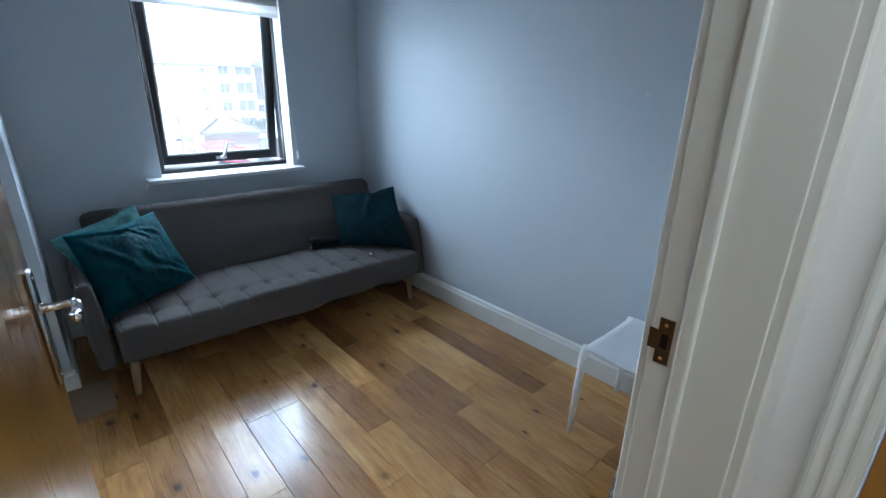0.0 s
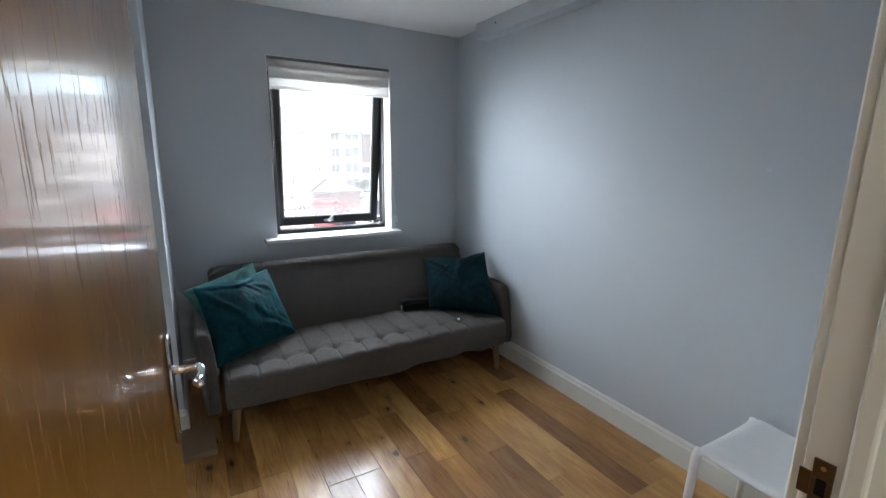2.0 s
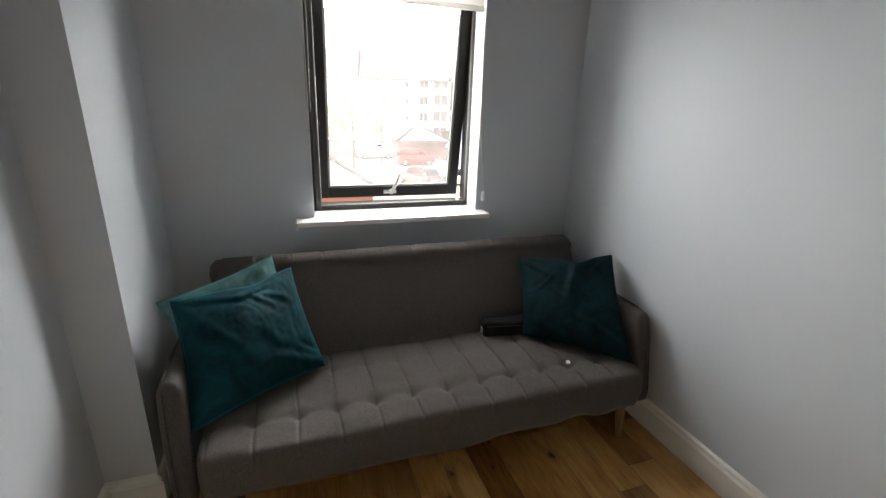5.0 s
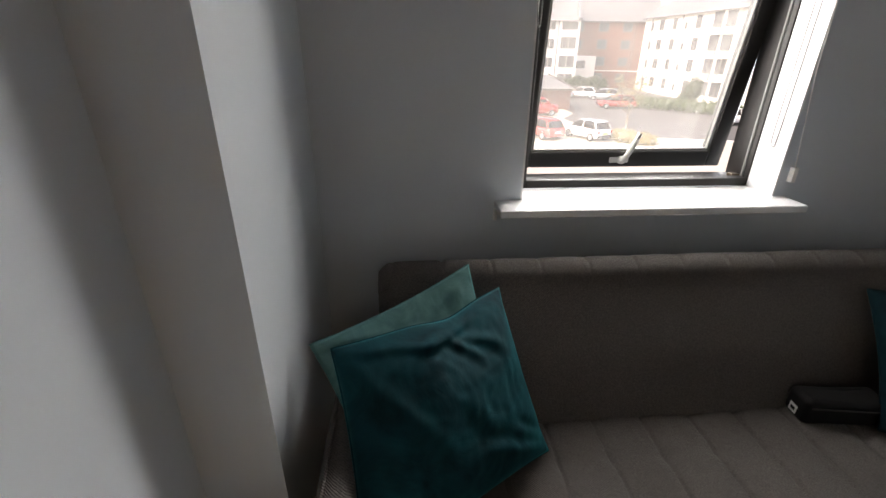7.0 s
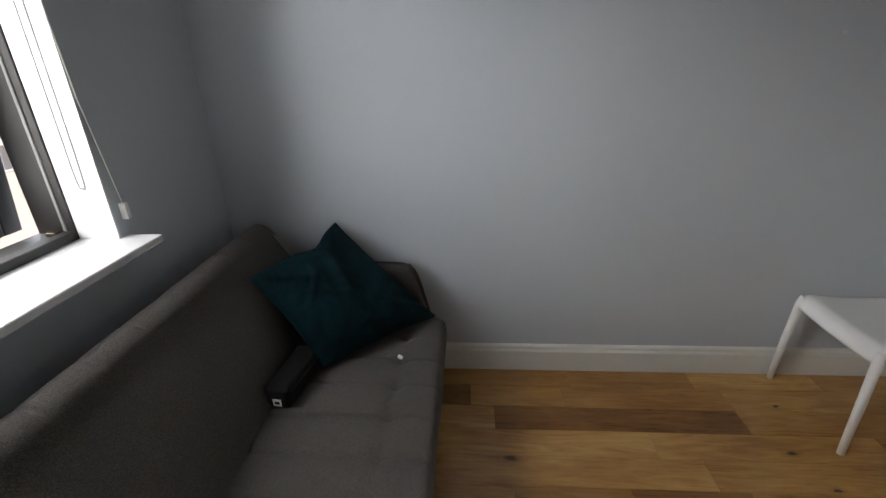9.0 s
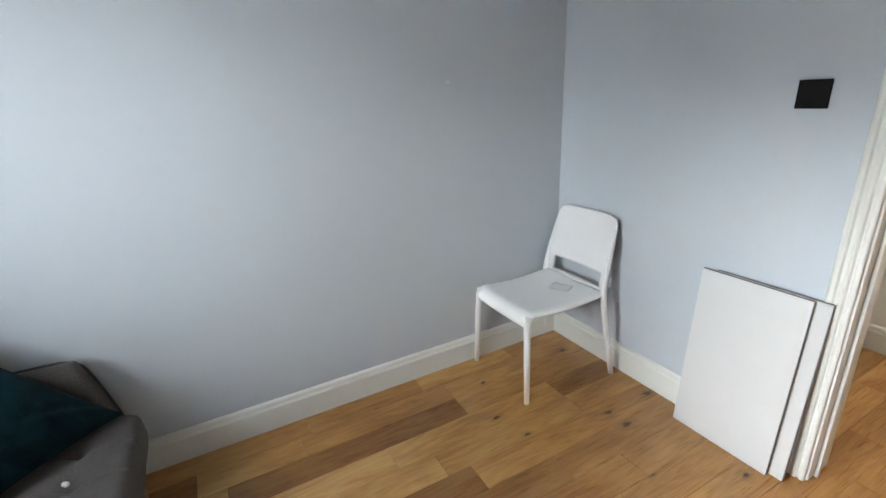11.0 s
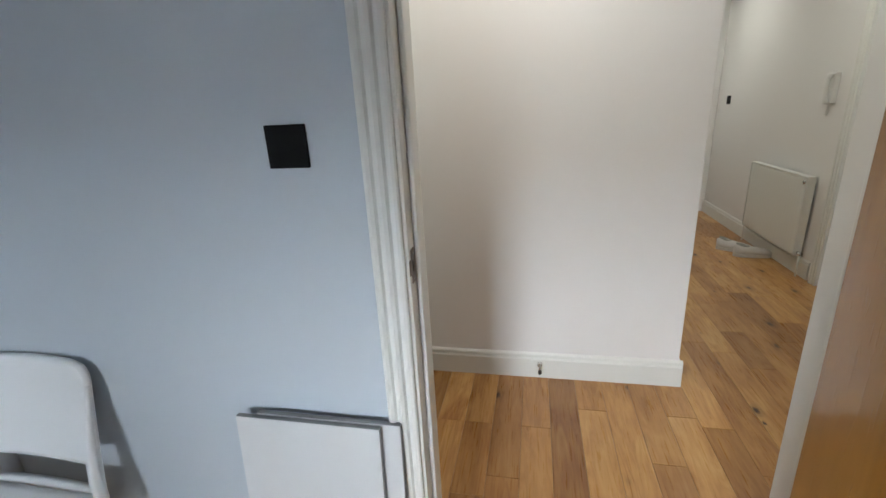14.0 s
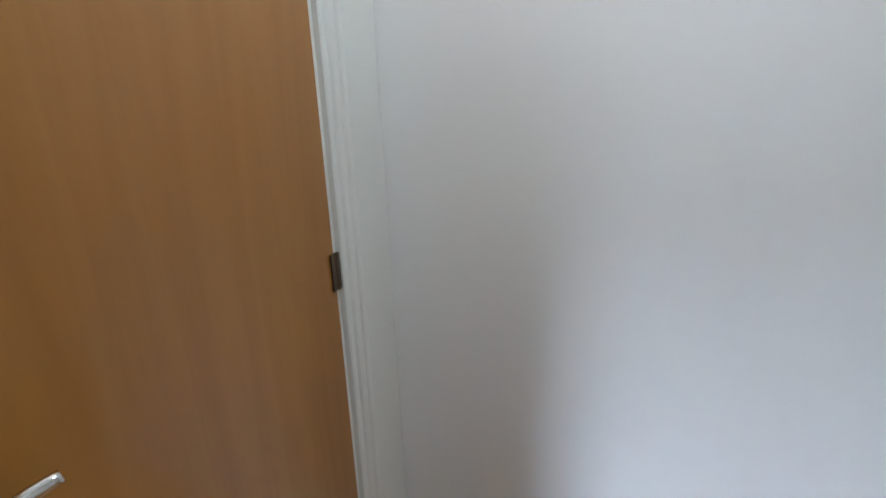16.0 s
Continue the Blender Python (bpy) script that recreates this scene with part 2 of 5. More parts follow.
def brickwork(name, c1, c2, mortar):
    m = bpy.data.materials.new(name)
    t, b = links(m)
    vec, _ = place(t)
    swap = t.nodes.new("ShaderNodeSeparateXYZ")
    t.links.new(vec, swap.inputs[0])
    flat = t.nodes.new("ShaderNodeMath")
    t.links.new(swap.outputs[0], flat.inputs[0])
    t.links.new(swap.outputs[1], flat.inputs[1])
    comb = t.nodes.new("ShaderNodeCombineXYZ")
    t.links.new(flat.outputs[0], comb.inputs[0])
    t.links.new(swap.outputs[2], comb.inputs[1])
    br = t.nodes.new("ShaderNodeTexBrick")
    t.links.new(comb.outputs[0], br.inputs["Vector"])
    br.inputs["Color1"].default_value, br.inputs["Color2"].default_value = (*c1, 1), (*c2, 1)
    br.inputs["Mortar"].default_value, br.inputs["Scale"].default_value = (*mortar, 1), 1.0
    br.inputs["Brick Width"].default_value, br.inputs["Row Height"].default_value, br.inputs["Mortar Size"].default_value = 0.225, 0.075, 0.008
    worn = noise_tex(t, vec, 1.2, 4)
    t.links.new(mixed(t, ranged(t, worn, -0.2, 0.6), br.outputs["Color"], tuple(v * 0.7 for v in c1)), b.inputs["Base Color"])
    b.inputs["Roughness"].default_value = 0.85
    return m


OAK = oak_planks()
WALL = surface("blue_grey_paint", (0.53, 0.58, 0.625), rough=0.62, scale=1.2, fine=170, bump=0.08, depth=0.0008, spread=0.03)
HALL = surface("white_emulsion", (0.80, 0.795, 0.78), rough=0.6, scale=1.0, fine=170, bump=0.08, depth=0.0008, spread=0.025)
CEIL = surface("ceiling_white", (0.80, 0.80, 0.79), rough=0.7, scale=1.0, fine=140, bump=0.1, depth=0.0008, spread=0.03)
GLOSS_WHITE = surface("white_woodwork", (0.755, 0.765, 0.725), rough=0.36, scale=4, fine=50, bump=0.06, depth=0.0008, spread=0.03)
SILL_WHITE = surface("white_sill", (0.74, 0.75, 0.76), rough=0.2, scale=5, fine=40, bump=0.03, depth=0.0006, spread=0.02, coat=0.3)
SUBFLOOR = surface("subfloor", (0.05, 0.03, 0.018), rough=0.8)
DOOR = veneer("varnished_door", (0.205, 0.088, 0.013), (0.290, 0.136, 0.023), (0.36, 0.182, 0.037), 1.0)
HALL_DOOR = veneer("hall_door_veneer", (0.275, 0.118, 0.016), (0.335, 0.152, 0.025), (0.39, 0.190, 0.038), 0.3)
EDGE = surface("door_edge", (0.36, 0.19, 0.07), rough=0.5, stretch=(4, 4, 0.4))
CHROME = surface("polished_chrome", (0.72, 0.72, 0.72), rough=0.14, metal=1.0, scale=10, fine=90, bump=0.02, rough_spread=0.05)
BRASS = surface("tarnished_metal", (0.20, 0.155, 0.11), rough=0.35, metal=1.0, scale=18, fine=80, bump=0.1, spread=0.3)
SOFA = weave("grey_sofa_fabric", (0.140, 0.126, 0.119), (0.110, 0.100, 0.094))
TEAL = velvet("teal_velvet", (0.0008, 0.019, 0.026), (0.0012, 0.044, 0.057), 0.45)
# The same teal halved: the sofa corner's shade is put into the colour.
TEAL_SHADED = velvet("shaded_teal_velvet", (0.0006, 0.010, 0.014), (0.0010, 0.023, 0.030))
# Lighter copy of the teal, with window light on the rear cushion painted in.
TEAL_LIT = velvet("lit_teal_velvet", (0.035, 0.105, 0.105), (0.085, 0.19, 0.185), 0.3)
LEG_WOOD = surface("beech_leg", (0.24, 0.145, 0.075), rough=0.45, stretch=(8, 8, 1))
CHAIR = surface("white_chair_plastic", (0.82, 0.825, 0.82), rough=0.42, scale=6, fine=260, bump=0.08, depth=0.0005, spread=0.03)
BOARD = surface("white_melamine", (0.64, 0.65, 0.65), rough=0.32, scale=4, fine=120, bump=0.03, depth=0.0004, spread=0.02)
BOARD_EDGE = surface("grey_board_edge", (0.22, 0.22, 0.22), rough=0.6)
BLACK = surface("black_plastic", (0.007, 0.007, 0.008), rough=0.75, scale=8, ior=1.3)
FRAME = surface("dark_brown_frame", (0.011, 0.0095, 0.0095), rough=0.5, scale=6, fine=80, bump=0.08, spread=0.2)
SEAL = surface("grey_seal", (0.25, 0.25, 0.24), rough=0.6)
BLIND = surface("cream_blind_fabric", (0.76, 0.75, 0.74), rough=0.85, scale=5, fine=500, bump=0.2, depth=0.0006)
SHEER = surface("sheer_blind_fabric", (0.78, 0.77, 0.74), rough=0.85, scale=5, fine=500, bump=0.2, depth=0.0006)
for cloth, share in ((BLIND, 0.42), (SHEER, 0.55)):
    tree_nodes, body = links(cloth)
    glow, blend = tree_nodes.nodes.new("ShaderNodeBsdfTranslucent"), tree_nodes.nodes.new("ShaderNodeMixShader")
    glow.inputs["Color"].default_value, blend.inputs[0].default_value = (0.82, 0.81, 0.79, 1), share
    tree_nodes.links.new(body.outputs[0], blend.inputs[1])
    tree_nodes.links.new(glow.outputs[0], blend.inputs[2])
    tree_nodes.links.new(blend.outputs[0], tree_nodes.nodes["Material Output"].inputs[0])
WHITE_PLASTIC = surface("white_plastic", (0.78, 0.78, 0.76), rough=0.35, scale=8)
PAPER = surface("white_paper", (0.8, 0.8, 0.78), rough=0.7, scale=9)
FILLER = surface("pale_filler", (0.66, 0.68, 0.70), rough=0.8, scale=9)
# The haze puts that glare into the pane itself.
GLASS = glass("window_glass", haze=0.031)
STOP_RUBBER = surface("black_rubber", (0.015, 0.015, 0.015), rough=0.7)
TILES = mosaic_tiles("mosaic_tiles")
BATH_PANEL = surface("grey_bath_panel", (0.42, 0.44, 0.41), rough=0.25)
BED_DARK = surface("black_faux_leather", (0.014, 0.012, 0.012), rough=0.4, fine=120, bump=0.2)
SHEET = surface("white_sheet", (0.74, 0.74, 0.72), rough=0.85, fine=30, bump=0.3, depth=0.006)
YELLOW = surface("mustard_cotton", (0.62, 0.40, 0.06), rough=0.85, fine=30, bump=0.3, depth=0.006)
MIRROR = surface("mirror_silver", (0.86, 0.88, 0.87), rough=0.015, metal=1.0, bump=0, spread=0.0, rough_spread=0.005)
SHOE = surface("white_trainer_leather", (0.7, 0.69, 0.66), rough=0.5)
ASPHALT = surface("asphalt", (0.075, 0.073, 0.072), (0.10, 0.098, 0.095), rough=0.85, scale=0.35, fine=30, bump=0.2, depth=0.01, spread=0.2)
PAVING = surface("pale_block_paving", (0.42, 0.38, 0.32), (0.36, 0.32, 0.27), rough=0.8, scale=0.6, fine=9, bump=0.2, depth=0.01, spread=0.12)
LAWN = surface("lawn", (0.06, 0.08, 0.03), (0.09, 0.09, 0.04), rough=0.9, scale=0.6, fine=40, bump=0.4, depth=0.03, spread=0.3)
RENDER = surface("white_render", (0.64, 0.61, 0.57), rough=0.85, scale=0.25, fine=25, bump=0.15, depth=0.01, spread=0.05)
BRICK = brickwork("red_brick", (0.20, 0.098, 0.075), (0.16, 0.075, 0.06), (0.22, 0.18, 0.16))
ROOF = surface("slate_roof", (0.15, 0.15, 0.155), (0.11, 0.11, 0.115), rough=0.7, scale=0.5, fine=6, bump=0.3, depth=0.02, spread=0.2)
PANE = surface("dark_window_pane", (0.11, 0.115, 0.12), rough=0.08, scale=0.3, bump=0, spread=0.1, rough_spread=0.03)
GREY_FRAME = surface("grey_window_frame", (0.16, 0.16, 0.17), rough=0.5)
HEDGE = surface("hedge_leaf", (0.035, 0.065, 0.018), (0.06, 0.085, 0.025), rough=0.7, scale=2, fine=15, spread=0.4)
DARK_LEAF = surface("dark_shrub_leaf", (0.02, 0.04, 0.015), (0.035, 0.05, 0.02), rough=0.7, scale=2, fine=15, spread=0.4)
PALE_LEAF = surface("pale_spring_leaf", (0.20, 0.17, 0.06), (0.26, 0.2, 0.09), rough=0.7, scale=2, fine=15, spread=0.3)
BARK = surface("bark", (0.20, 0.16, 0.12), rough=0.9, scale=8, fine=60, bump=0.4, depth=0.01, spread=0.3)
CAR_WHITE = surface("white_car_paint", (0.72, 0.72, 0.72), rough=0.25, coat=0.8, bump=0)
CAR_RED = surface("red_car_paint", (0.30, 0.030, 0.022), rough=0.25, coat=0.8, bump=0)
CAR_SILVER = surface("silver_car_paint", (0.42, 0.45, 0.48), rough=0.3, metal=0.5, coat=0.8, bump=0)
CAR_GLASS = surface("car_glass", (0.015, 0.017, 0.02), rough=0.06, bump=0, rough_spread=0.02)
TYRE = surface("tyre_rubber", (0.02, 0.02, 0.02), rough=0.8)
RIM = surface("alloy_rim", (0.5, 0.5, 0.52), rough=0.3, metal=1.0)
TAIL = surface("red_tail_lens", (0.35, 0.012, 0.012), rough=0.15, bump=0)
DARK_TILE = surface("dark_ridge_tile", (0.030, 0.029, 0.028), rough=0.7, scale=2, fine=12)
BLOSSOM = surface("pale_blossom_leaf", (0.40, 0.34, 0.19), (0.48, 0.40, 0.24), rough=0.7, scale=2, fine=15, spread=0.3)
ORANGE_TILE = surface("terracotta_tile", (0.36, 0.15, 0.09), rough=0.8, scale=2, fine=12)


# ---- mesh helpers ----
def part(name, bm, material, parent=None, label="", smooth=False):
    me = bpy.data.meshes.new(name)
    bmesh.ops.recalc_face_normals(bm, faces=bm.faces)
    bm.to_mesh(me)
    bm.free()
    for mat in material if isinstance(material, (list, tuple)) else [material]:
        me.materials.append(mat)
    if smooth:
        for p in me.polygons:
            p.use_smooth = True
    ob = new(name, me)
    if parent is not None:
        ob.parent = parent
    if label:
        ob["label"] = label
    return ob


def thing(name, label, category, group="", at=None):
    ob = new(name)
    ob.empty_display_size = 0.1
    if at is not None:
        ob.matrix_world = at
    return tagged(ob, label, category, group)


def structure(ob, label, category):
    return tagged(ob, label, category, kind="structure")


def add_box(bm, x0, x1, y0, y1, z0, z1, bevel=0.0, segments=2, m=None):
    r = bmesh.ops.create_cube(bm, size=1, matrix=Matrix.LocRotScale(((x0 + x1) / 2, (y0 + y1) / 2, (z0 + z1) / 2), None, (abs(x1 - x0), abs(y1 - y0), abs(z1 - z0))))
    verts = r["verts"]
    if bevel:
        edges = list({e for v in verts for e in v.link_edges})
        out = bmesh.ops.bevel(bm, geom=edges, offset=bevel, segments=segments, profile=0.5, affect="EDGES")
        verts = list({v for f in out["faces"] for v in f.verts} | {v for v in verts if v.is_valid})
    if m is not None:
        bmesh.ops.transform(bm, matrix=m, verts=verts)
    return verts


def box(*args, **kw):
    bm = bmesh.new()
    add_box(bm, *args, **kw)
    return bm


def boxes(*rows, bevel=0.0):
    bm = bmesh.new()
    for r in rows:
        add_box(bm, *r, bevel=bevel)
    return bm


def add_tube(bm, points, radius, sides=10, cap=True):
    """A round bar along points; radius is one number or one a point."""
    pts = [Vector(p) for p in points]
    radii = radius if isinstance(radius, (list, tuple)) else [radius] * len(pts)
    rings, up = [], None
    for i, p in enumerate(pts):
        d = (pts[min(i + 1, len(pts) - 1)] - pts[max(i - 1, 0)]).normalized()
        if up is None:
            up = d.orthogonal().normalized()
        up = (up - d * up.dot(d)).normalized()
        side = d.cross(up)
        rings.append([bm.verts.new(p + (up * math.cos(k) + side * math.sin(k)) * radii[i]) for k in (2 * math.pi * j / sides for j in range(sides))])
    for r0, r1 in zip(rings, rings[1:]):
        for j in range(sides):
            bm.faces.new((r0[j], r0[(j + 1) % sides], r1[(j + 1) % sides], r1[j]))
    if cap:
        bm.faces.new(rings[0][::-1])
        bm.faces.new(rings[-1])
    return bm


def tube(points, radius, sides=10):
    return add_tube(bmesh.new(), points, radius, sides)


def loft(sections, closed=True, caps=True):
    """A skin over rings of points."""
    bm = bmesh.new()
    rings = [[bm.verts.new(p) for p in s] for s in sections]
    n = len(rings[0])
    for r0, r1 in zip(rings, rings[1:]):
        for j in range(n if closed else n - 1):
            bm.faces.new((r0[j], r0[(j + 1) % n], r1[(j + 1) % n], r1[j]))
    if caps and closed:
        bm.faces.new(rings[0][::-1])
        bm.faces.new(rings[-1])
    return bm


def curve_points(points, steps=8):
    """A smooth line through points."""
    p = [Vector(q) for q in points]
    p = [p[0] * 2 - p[1], *p, p[-1] * 2 - p[-2]]
    out = []
    for a, b, c, d in zip(p, p[1:], p[2:], p[3:]):
        for k in range(steps):
            u = k / steps
            out.append(0.5 * ((2 * b) + (c - a) * u + (2 * a - 5 * b + 4 * c - d) * u * u + (3 * b - a - 3 * c + d) * u ** 3))
    return out + [p[-2]]


def profile_run(profile, start, end, out):
    """A moulding: (depth, height) points of its profile run along a straight line on the floor; out: the way it stands proud."""
    s, e, o = Vector(start), Vector(end), Vector(out)
    return loft([[p + o * d + Vector((0, 0, h)) for d, h in profile] for p in (s, e)])


SKIRTING = [(0.0, 0.0), (0.016, 0.0), (0.016, 0.105), (0.012, 0.110), (0.008, 0.114), (0.008, 0.117), (0.0145, 0.121), (0.012, 0.132), (0.005, 0.138), (0.0, 0.14)]
ARCHITRAVE = [(0.0, 0.0), (0.0, 0.012), (0.003, 0.015), (0.010, 0.0165), (0.015, 0.0155), (0.017, 0.0105), (0.021, 0.0105), (0.026, 0.018), (0.034, 0.0215), (0.040, 0.0205), (0.042, 0.0145), (0.046, 0.0145), (0.051, 0.0215), (0.059, 0.0245), (0.065, 0.0225), (0.067, 0.016), (0.070, 0.012), (0.070, 0.0)]

PLAIN_CASING = [(0.0, 0.0), (0.0, 0.013), (0.002, 0.016), (0.006, 0.0175), (0.028, 0.018), (0.034, 0.0168), (0.050, 0.0165), (0.062, 0.0150), (0.068, 0.0125), (0.070, 0.010), (0.070, 0.0)]


def architrave(corner, along, out, height, plain=False):
    """An upright moulded casing: its profile runs from corner (opening side) along the wall, proud by out."""
    c, a, o = Vector(corner), Vector(along), Vector(out)
    profile = PLAIN_CASING if plain else ARCHITRAVE
    return loft([[c + a * w + o * d + Vector((0, 0, z)) for w, d in profile] for z in (0.0, height)])


# ---- the setting: walls, ceiling, openings ----
LENGTH, HEIGHT = 2.99, 2.38
PIER_X, PIER_Y, WEST_X = -2.085, 2.33, -2.25
WIN_X0, WIN_X1, WIN_Z0, WIN_Z1 = -1.452, -0.586, 0.905, 2.094
JAMB_E, JAMB_W, DOOR_H = -1.332, -2.16, 2.03
WALL_T = 0.138
HALL_Y, HALL_E, HALL_CORNER = -1.237, -1.008, -2.292
CORR_X, CORR_END, BED_JAMB = -3.6, -4.93, -2.62

floor = structure(part("floor", boxes((-3.7, 0.0, -4.93, 2.99, -0.12, -0.012), (-6.9, -3.7, -4.93, -0.13, -0.12, -0.012), (-3.7, -2.29, -6.3, -4.93, -0.12, -0.004)), SUBFLOOR), "oak plank floor over a dark subfloor", "floor")
structure(part("ceiling", boxes((-6.9, 0.12, -6.3, 3.24, HEIGHT, HEIGHT + 0.12)), CEIL), "plain white plaster ceiling", "ceiling")
structure(part("wall_east", boxes((0.0, 0.12, -WALL_T, 3.24, -0.12, HEIGHT)), WALL), "blue-grey painted plaster wall", "wall")
structure(part("wall_north", boxes((PIER_X, WIN_X0, LENGTH, 3.24, -0.12, HEIGHT), (WIN_X1, 0.0, LENGTH, 3.24, -0.12, HEIGHT), (WIN_X0, WIN_X1, LENGTH, 3.24, -0.12, 0.878), (WIN_X0, WIN_X1, LENGTH, 3.24, WIN_Z1, HEIGHT)), WALL), "blue-grey painted wall with a window opening", "wall")
structure(part("wall_south", boxes((JAMB_E + 0.032, 0.0, -WALL_T + 0.004, 0.0, -0.12, HEIGHT), (-3.7, JAMB_W - 0.032, -WALL_T + 0.004, 0.0, -0.12, HEIGHT), (JAMB_W - 0.032, JAMB_E + 0.032, -WALL_T + 0.004, 0.0, DOOR_H + 0.032, HEIGHT)), WALL), "blue-grey painted wall with a doorway", "wall")
structure(part("wall_south_hall_face", boxes((JAMB_E + 0.032, HALL_E, -WALL_T, -WALL_T + 0.004, 0, HEIGHT), (-3.6, JAMB_W - 0.032, -WALL_T, -WALL_T + 0.004, 0, HEIGHT), (JAMB_W - 0.032, JAMB_E + 0.032, -WALL_T, -WALL_T + 0.004, DOOR_H + 0.032, HEIGHT)), HALL), "white painted hall side of the wall", "wall")
structure(part("wall_west", boxes((WEST_X - 0.12, WEST_X, 0.0, PIER_Y, -0.12, HEIGHT)), WALL), "blue-grey painted plaster wall", "wall")
structure(part("wall_pier", boxes((WEST_X - 0.12, PIER_X, PIER_Y, 3.24, -0.12, HEIGHT)), WALL), "blue-grey painted pier beside the window wall", "wall")
structure(part("ceiling_boxing", boxes((-0.10, 0.0, 0.0, 2.60, 2.276, HEIGHT), bevel=0.003), WALL), "blue-grey boxed-in pipe run under the ceiling", "boxing")

structure(part("wall_hall_south", boxes((HALL_CORNER, -0.87, HALL_Y - 0.1, HALL_Y, -0.12, HEIGHT), bevel=0.004), HALL), "white painted hall wall", "wall")
structure(part("wall_corridor_east", boxes((HALL_CORNER, HALL_CORNER + 0.1, CORR_END, HALL_Y - 0.1, -0.12, HEIGHT)), HALL), "white painted corridor wall", "wall")
HD0, HD1 = -1.004, -0.284
structure(part("wall_hall_east", boxes((HALL_E, HALL_E + 0.13, HALL_Y, HD0 - 0.035, -0.12, HEIGHT), (HALL_E, HALL_E + 0.13, HD1 + 0.035, -WALL_T + 0.004, -0.12, HEIGHT), (HALL_E, HALL_E + 0.13, HD0 - 0.035, HD1 + 0.035, DOOR_H + 0.03, HEIGHT)), HALL), "white painted end wall of the hall", "wall")
structure(part("wall_corridor_west", boxes((CORR_X - 0.1, CORR_X, CORR_END, BED_JAMB, -0.12, HEIGHT), (CORR_X - 0.1, CORR_X, BED_JAMB + 0.8, -WALL_T, -0.12, HEIGHT), (CORR_X - 0.1, CORR_X, BED_JAMB, BED_JAMB + 0.8, DOOR_H, HEIGHT), bevel=0.004), HALL), "white painted corridor wall with a bedroom doorway", "wall")
structure(part("wall_corridor_end", boxes((CORR_X, -3.5, CORR_END - 0.1, CORR_END, -0.12, HEIGHT), (-2.75, HALL_CORNER, CORR_END - 0.1, CORR_END, -0.12, HEIGHT), (-3.5, -2.75, CORR_END - 0.1, CORR_END, 1.99, HEIGHT)), HALL), "white painted end wall with a bathroom opening", "wall")
structure(part("wall_bathroom", boxes((-3.7, -2.19, -5.86, -5.76, -0.12, HEIGHT)), TILES), "bathroom wall of small pale mosaic tiles", "wall")
structure(part("wall_bathroom_side", boxes((-3.8, -3.7, -5.86, CORR_END - 0.1, -0.12, HEIGHT), (-2.29, -2.19, -5.76, CORR_END - 0.1, -0.12, HEIGHT)), TILES), "tiled bathroom side wall", "wall")
structure(part("wall_bedroom", boxes((-6.9, -6.8, -4.8, -0.13, -0.12, HEIGHT), (-6.8, -3.7, -4.8, -4.72, -0.12, HEIGHT), (-4.70, -3.7, -4.72, -4.12, -0.12, HEIGHT), (-6.8, -3.7, -0.13, -0.03, -0.12, HEIGHT)), HALL), "plain white bedroom walls", "wall")

# skirting boards
for name, s, e, o in (
    ("baseboard_east", (0, 0.0, 0), (0, LENGTH, 0), (-1, 0, 0)),
    ("baseboard_south", (-0.016, 0, 0), (JAMB_E + 0.078, 0, 0), (0, 1, 0)),
    ("baseboard_north", (PIER_X + 0.016, LENGTH, 0), (-0.016, LENGTH, 0), (0, -1, 0)),
    ("baseboard_pier_east", (PIER_X, PIER_Y - 0.016, 0), (PIER_X, LENGTH, 0), (1, 0, 0)),
    ("baseboard_pier_south", (WEST_X, PIER_Y, 0), (PIER_X, PIER_Y, 0), (0, -1, 0)),
    ("baseboard_west", (WEST_X, 0.0, 0), (WEST_X, PIER_Y - 0.016, 0), (1, 0, 0)),
    ("baseboard_hall", (HALL_CORNER - 0.016, HALL_Y, 0), (HALL_E - 0.02, HALL_Y, 0), (0, 1, 0)),
    ("baseboard_corridor_east", (HALL_CORNER, HALL_Y, 0), (HALL_CORNER, CORR_END, 0), (-1, 0, 0)),
    ("baseboard_corridor_west", (CORR_X, BED_JAMB - 0.09, 0), (CORR_X, CORR_END, 0), (1, 0, 0)),
    ("baseboard_hall_north_east", (JAMB_E + 0.073, -WALL_T, 0), (HALL_E - 0.02, -WALL_T, 0), (0, -1, 0)),
    ("baseboard_hall_north", (JAMB_W - 0.1, -WALL_T, 0), (CORR_X, -WALL_T, 0), (0, -1, 0)),
):
    structure(part(name, profile_run(SKIRTING, s, e, o), GLOSS_WHITE), "white moulded skirting board", "skirting")


# floor boards, cut in random lengths, run towards the window
def plank_mesh(width, length, cache={}):
    key = (round(width, 3), round(length, 2))
    if key not in cache:
        w, l, b = width / 2, length, 0.0014
        bm = bmesh.new()
        low = [bm.verts.new(p) for p in ((-w, 0, -0.012), (w, 0, -0.012), (w, l, -0.012), (-w, l, -0.012))]
        mid = [bm.verts.new(p) for p in ((-w, 0, -0.0012), (w, 0, -0.0012), (w, l, -0.0012), (-w, l, -0.0012))]
        top = [bm.verts.new(p) for p in ((-w + b, b, 0), (w - b, b, 0), (w - b, l - b, 0), (-w + b, l - b, 0))]
        for r0, r1 in ((low, mid), (mid, top)):
            for j in range(4):
                bm.faces.new((r0[j], r0[(j + 1) % 4], r1[(j + 1) % 4], r1[j]))
        bm.faces.new(top)
        me = bpy.data.meshes.new("plank")
        bm.to_mesh(me)
        bm.free()
        me.materials.append(OAK)
        cache[key] = me
    return cache[key]


PITCH = 0.1285


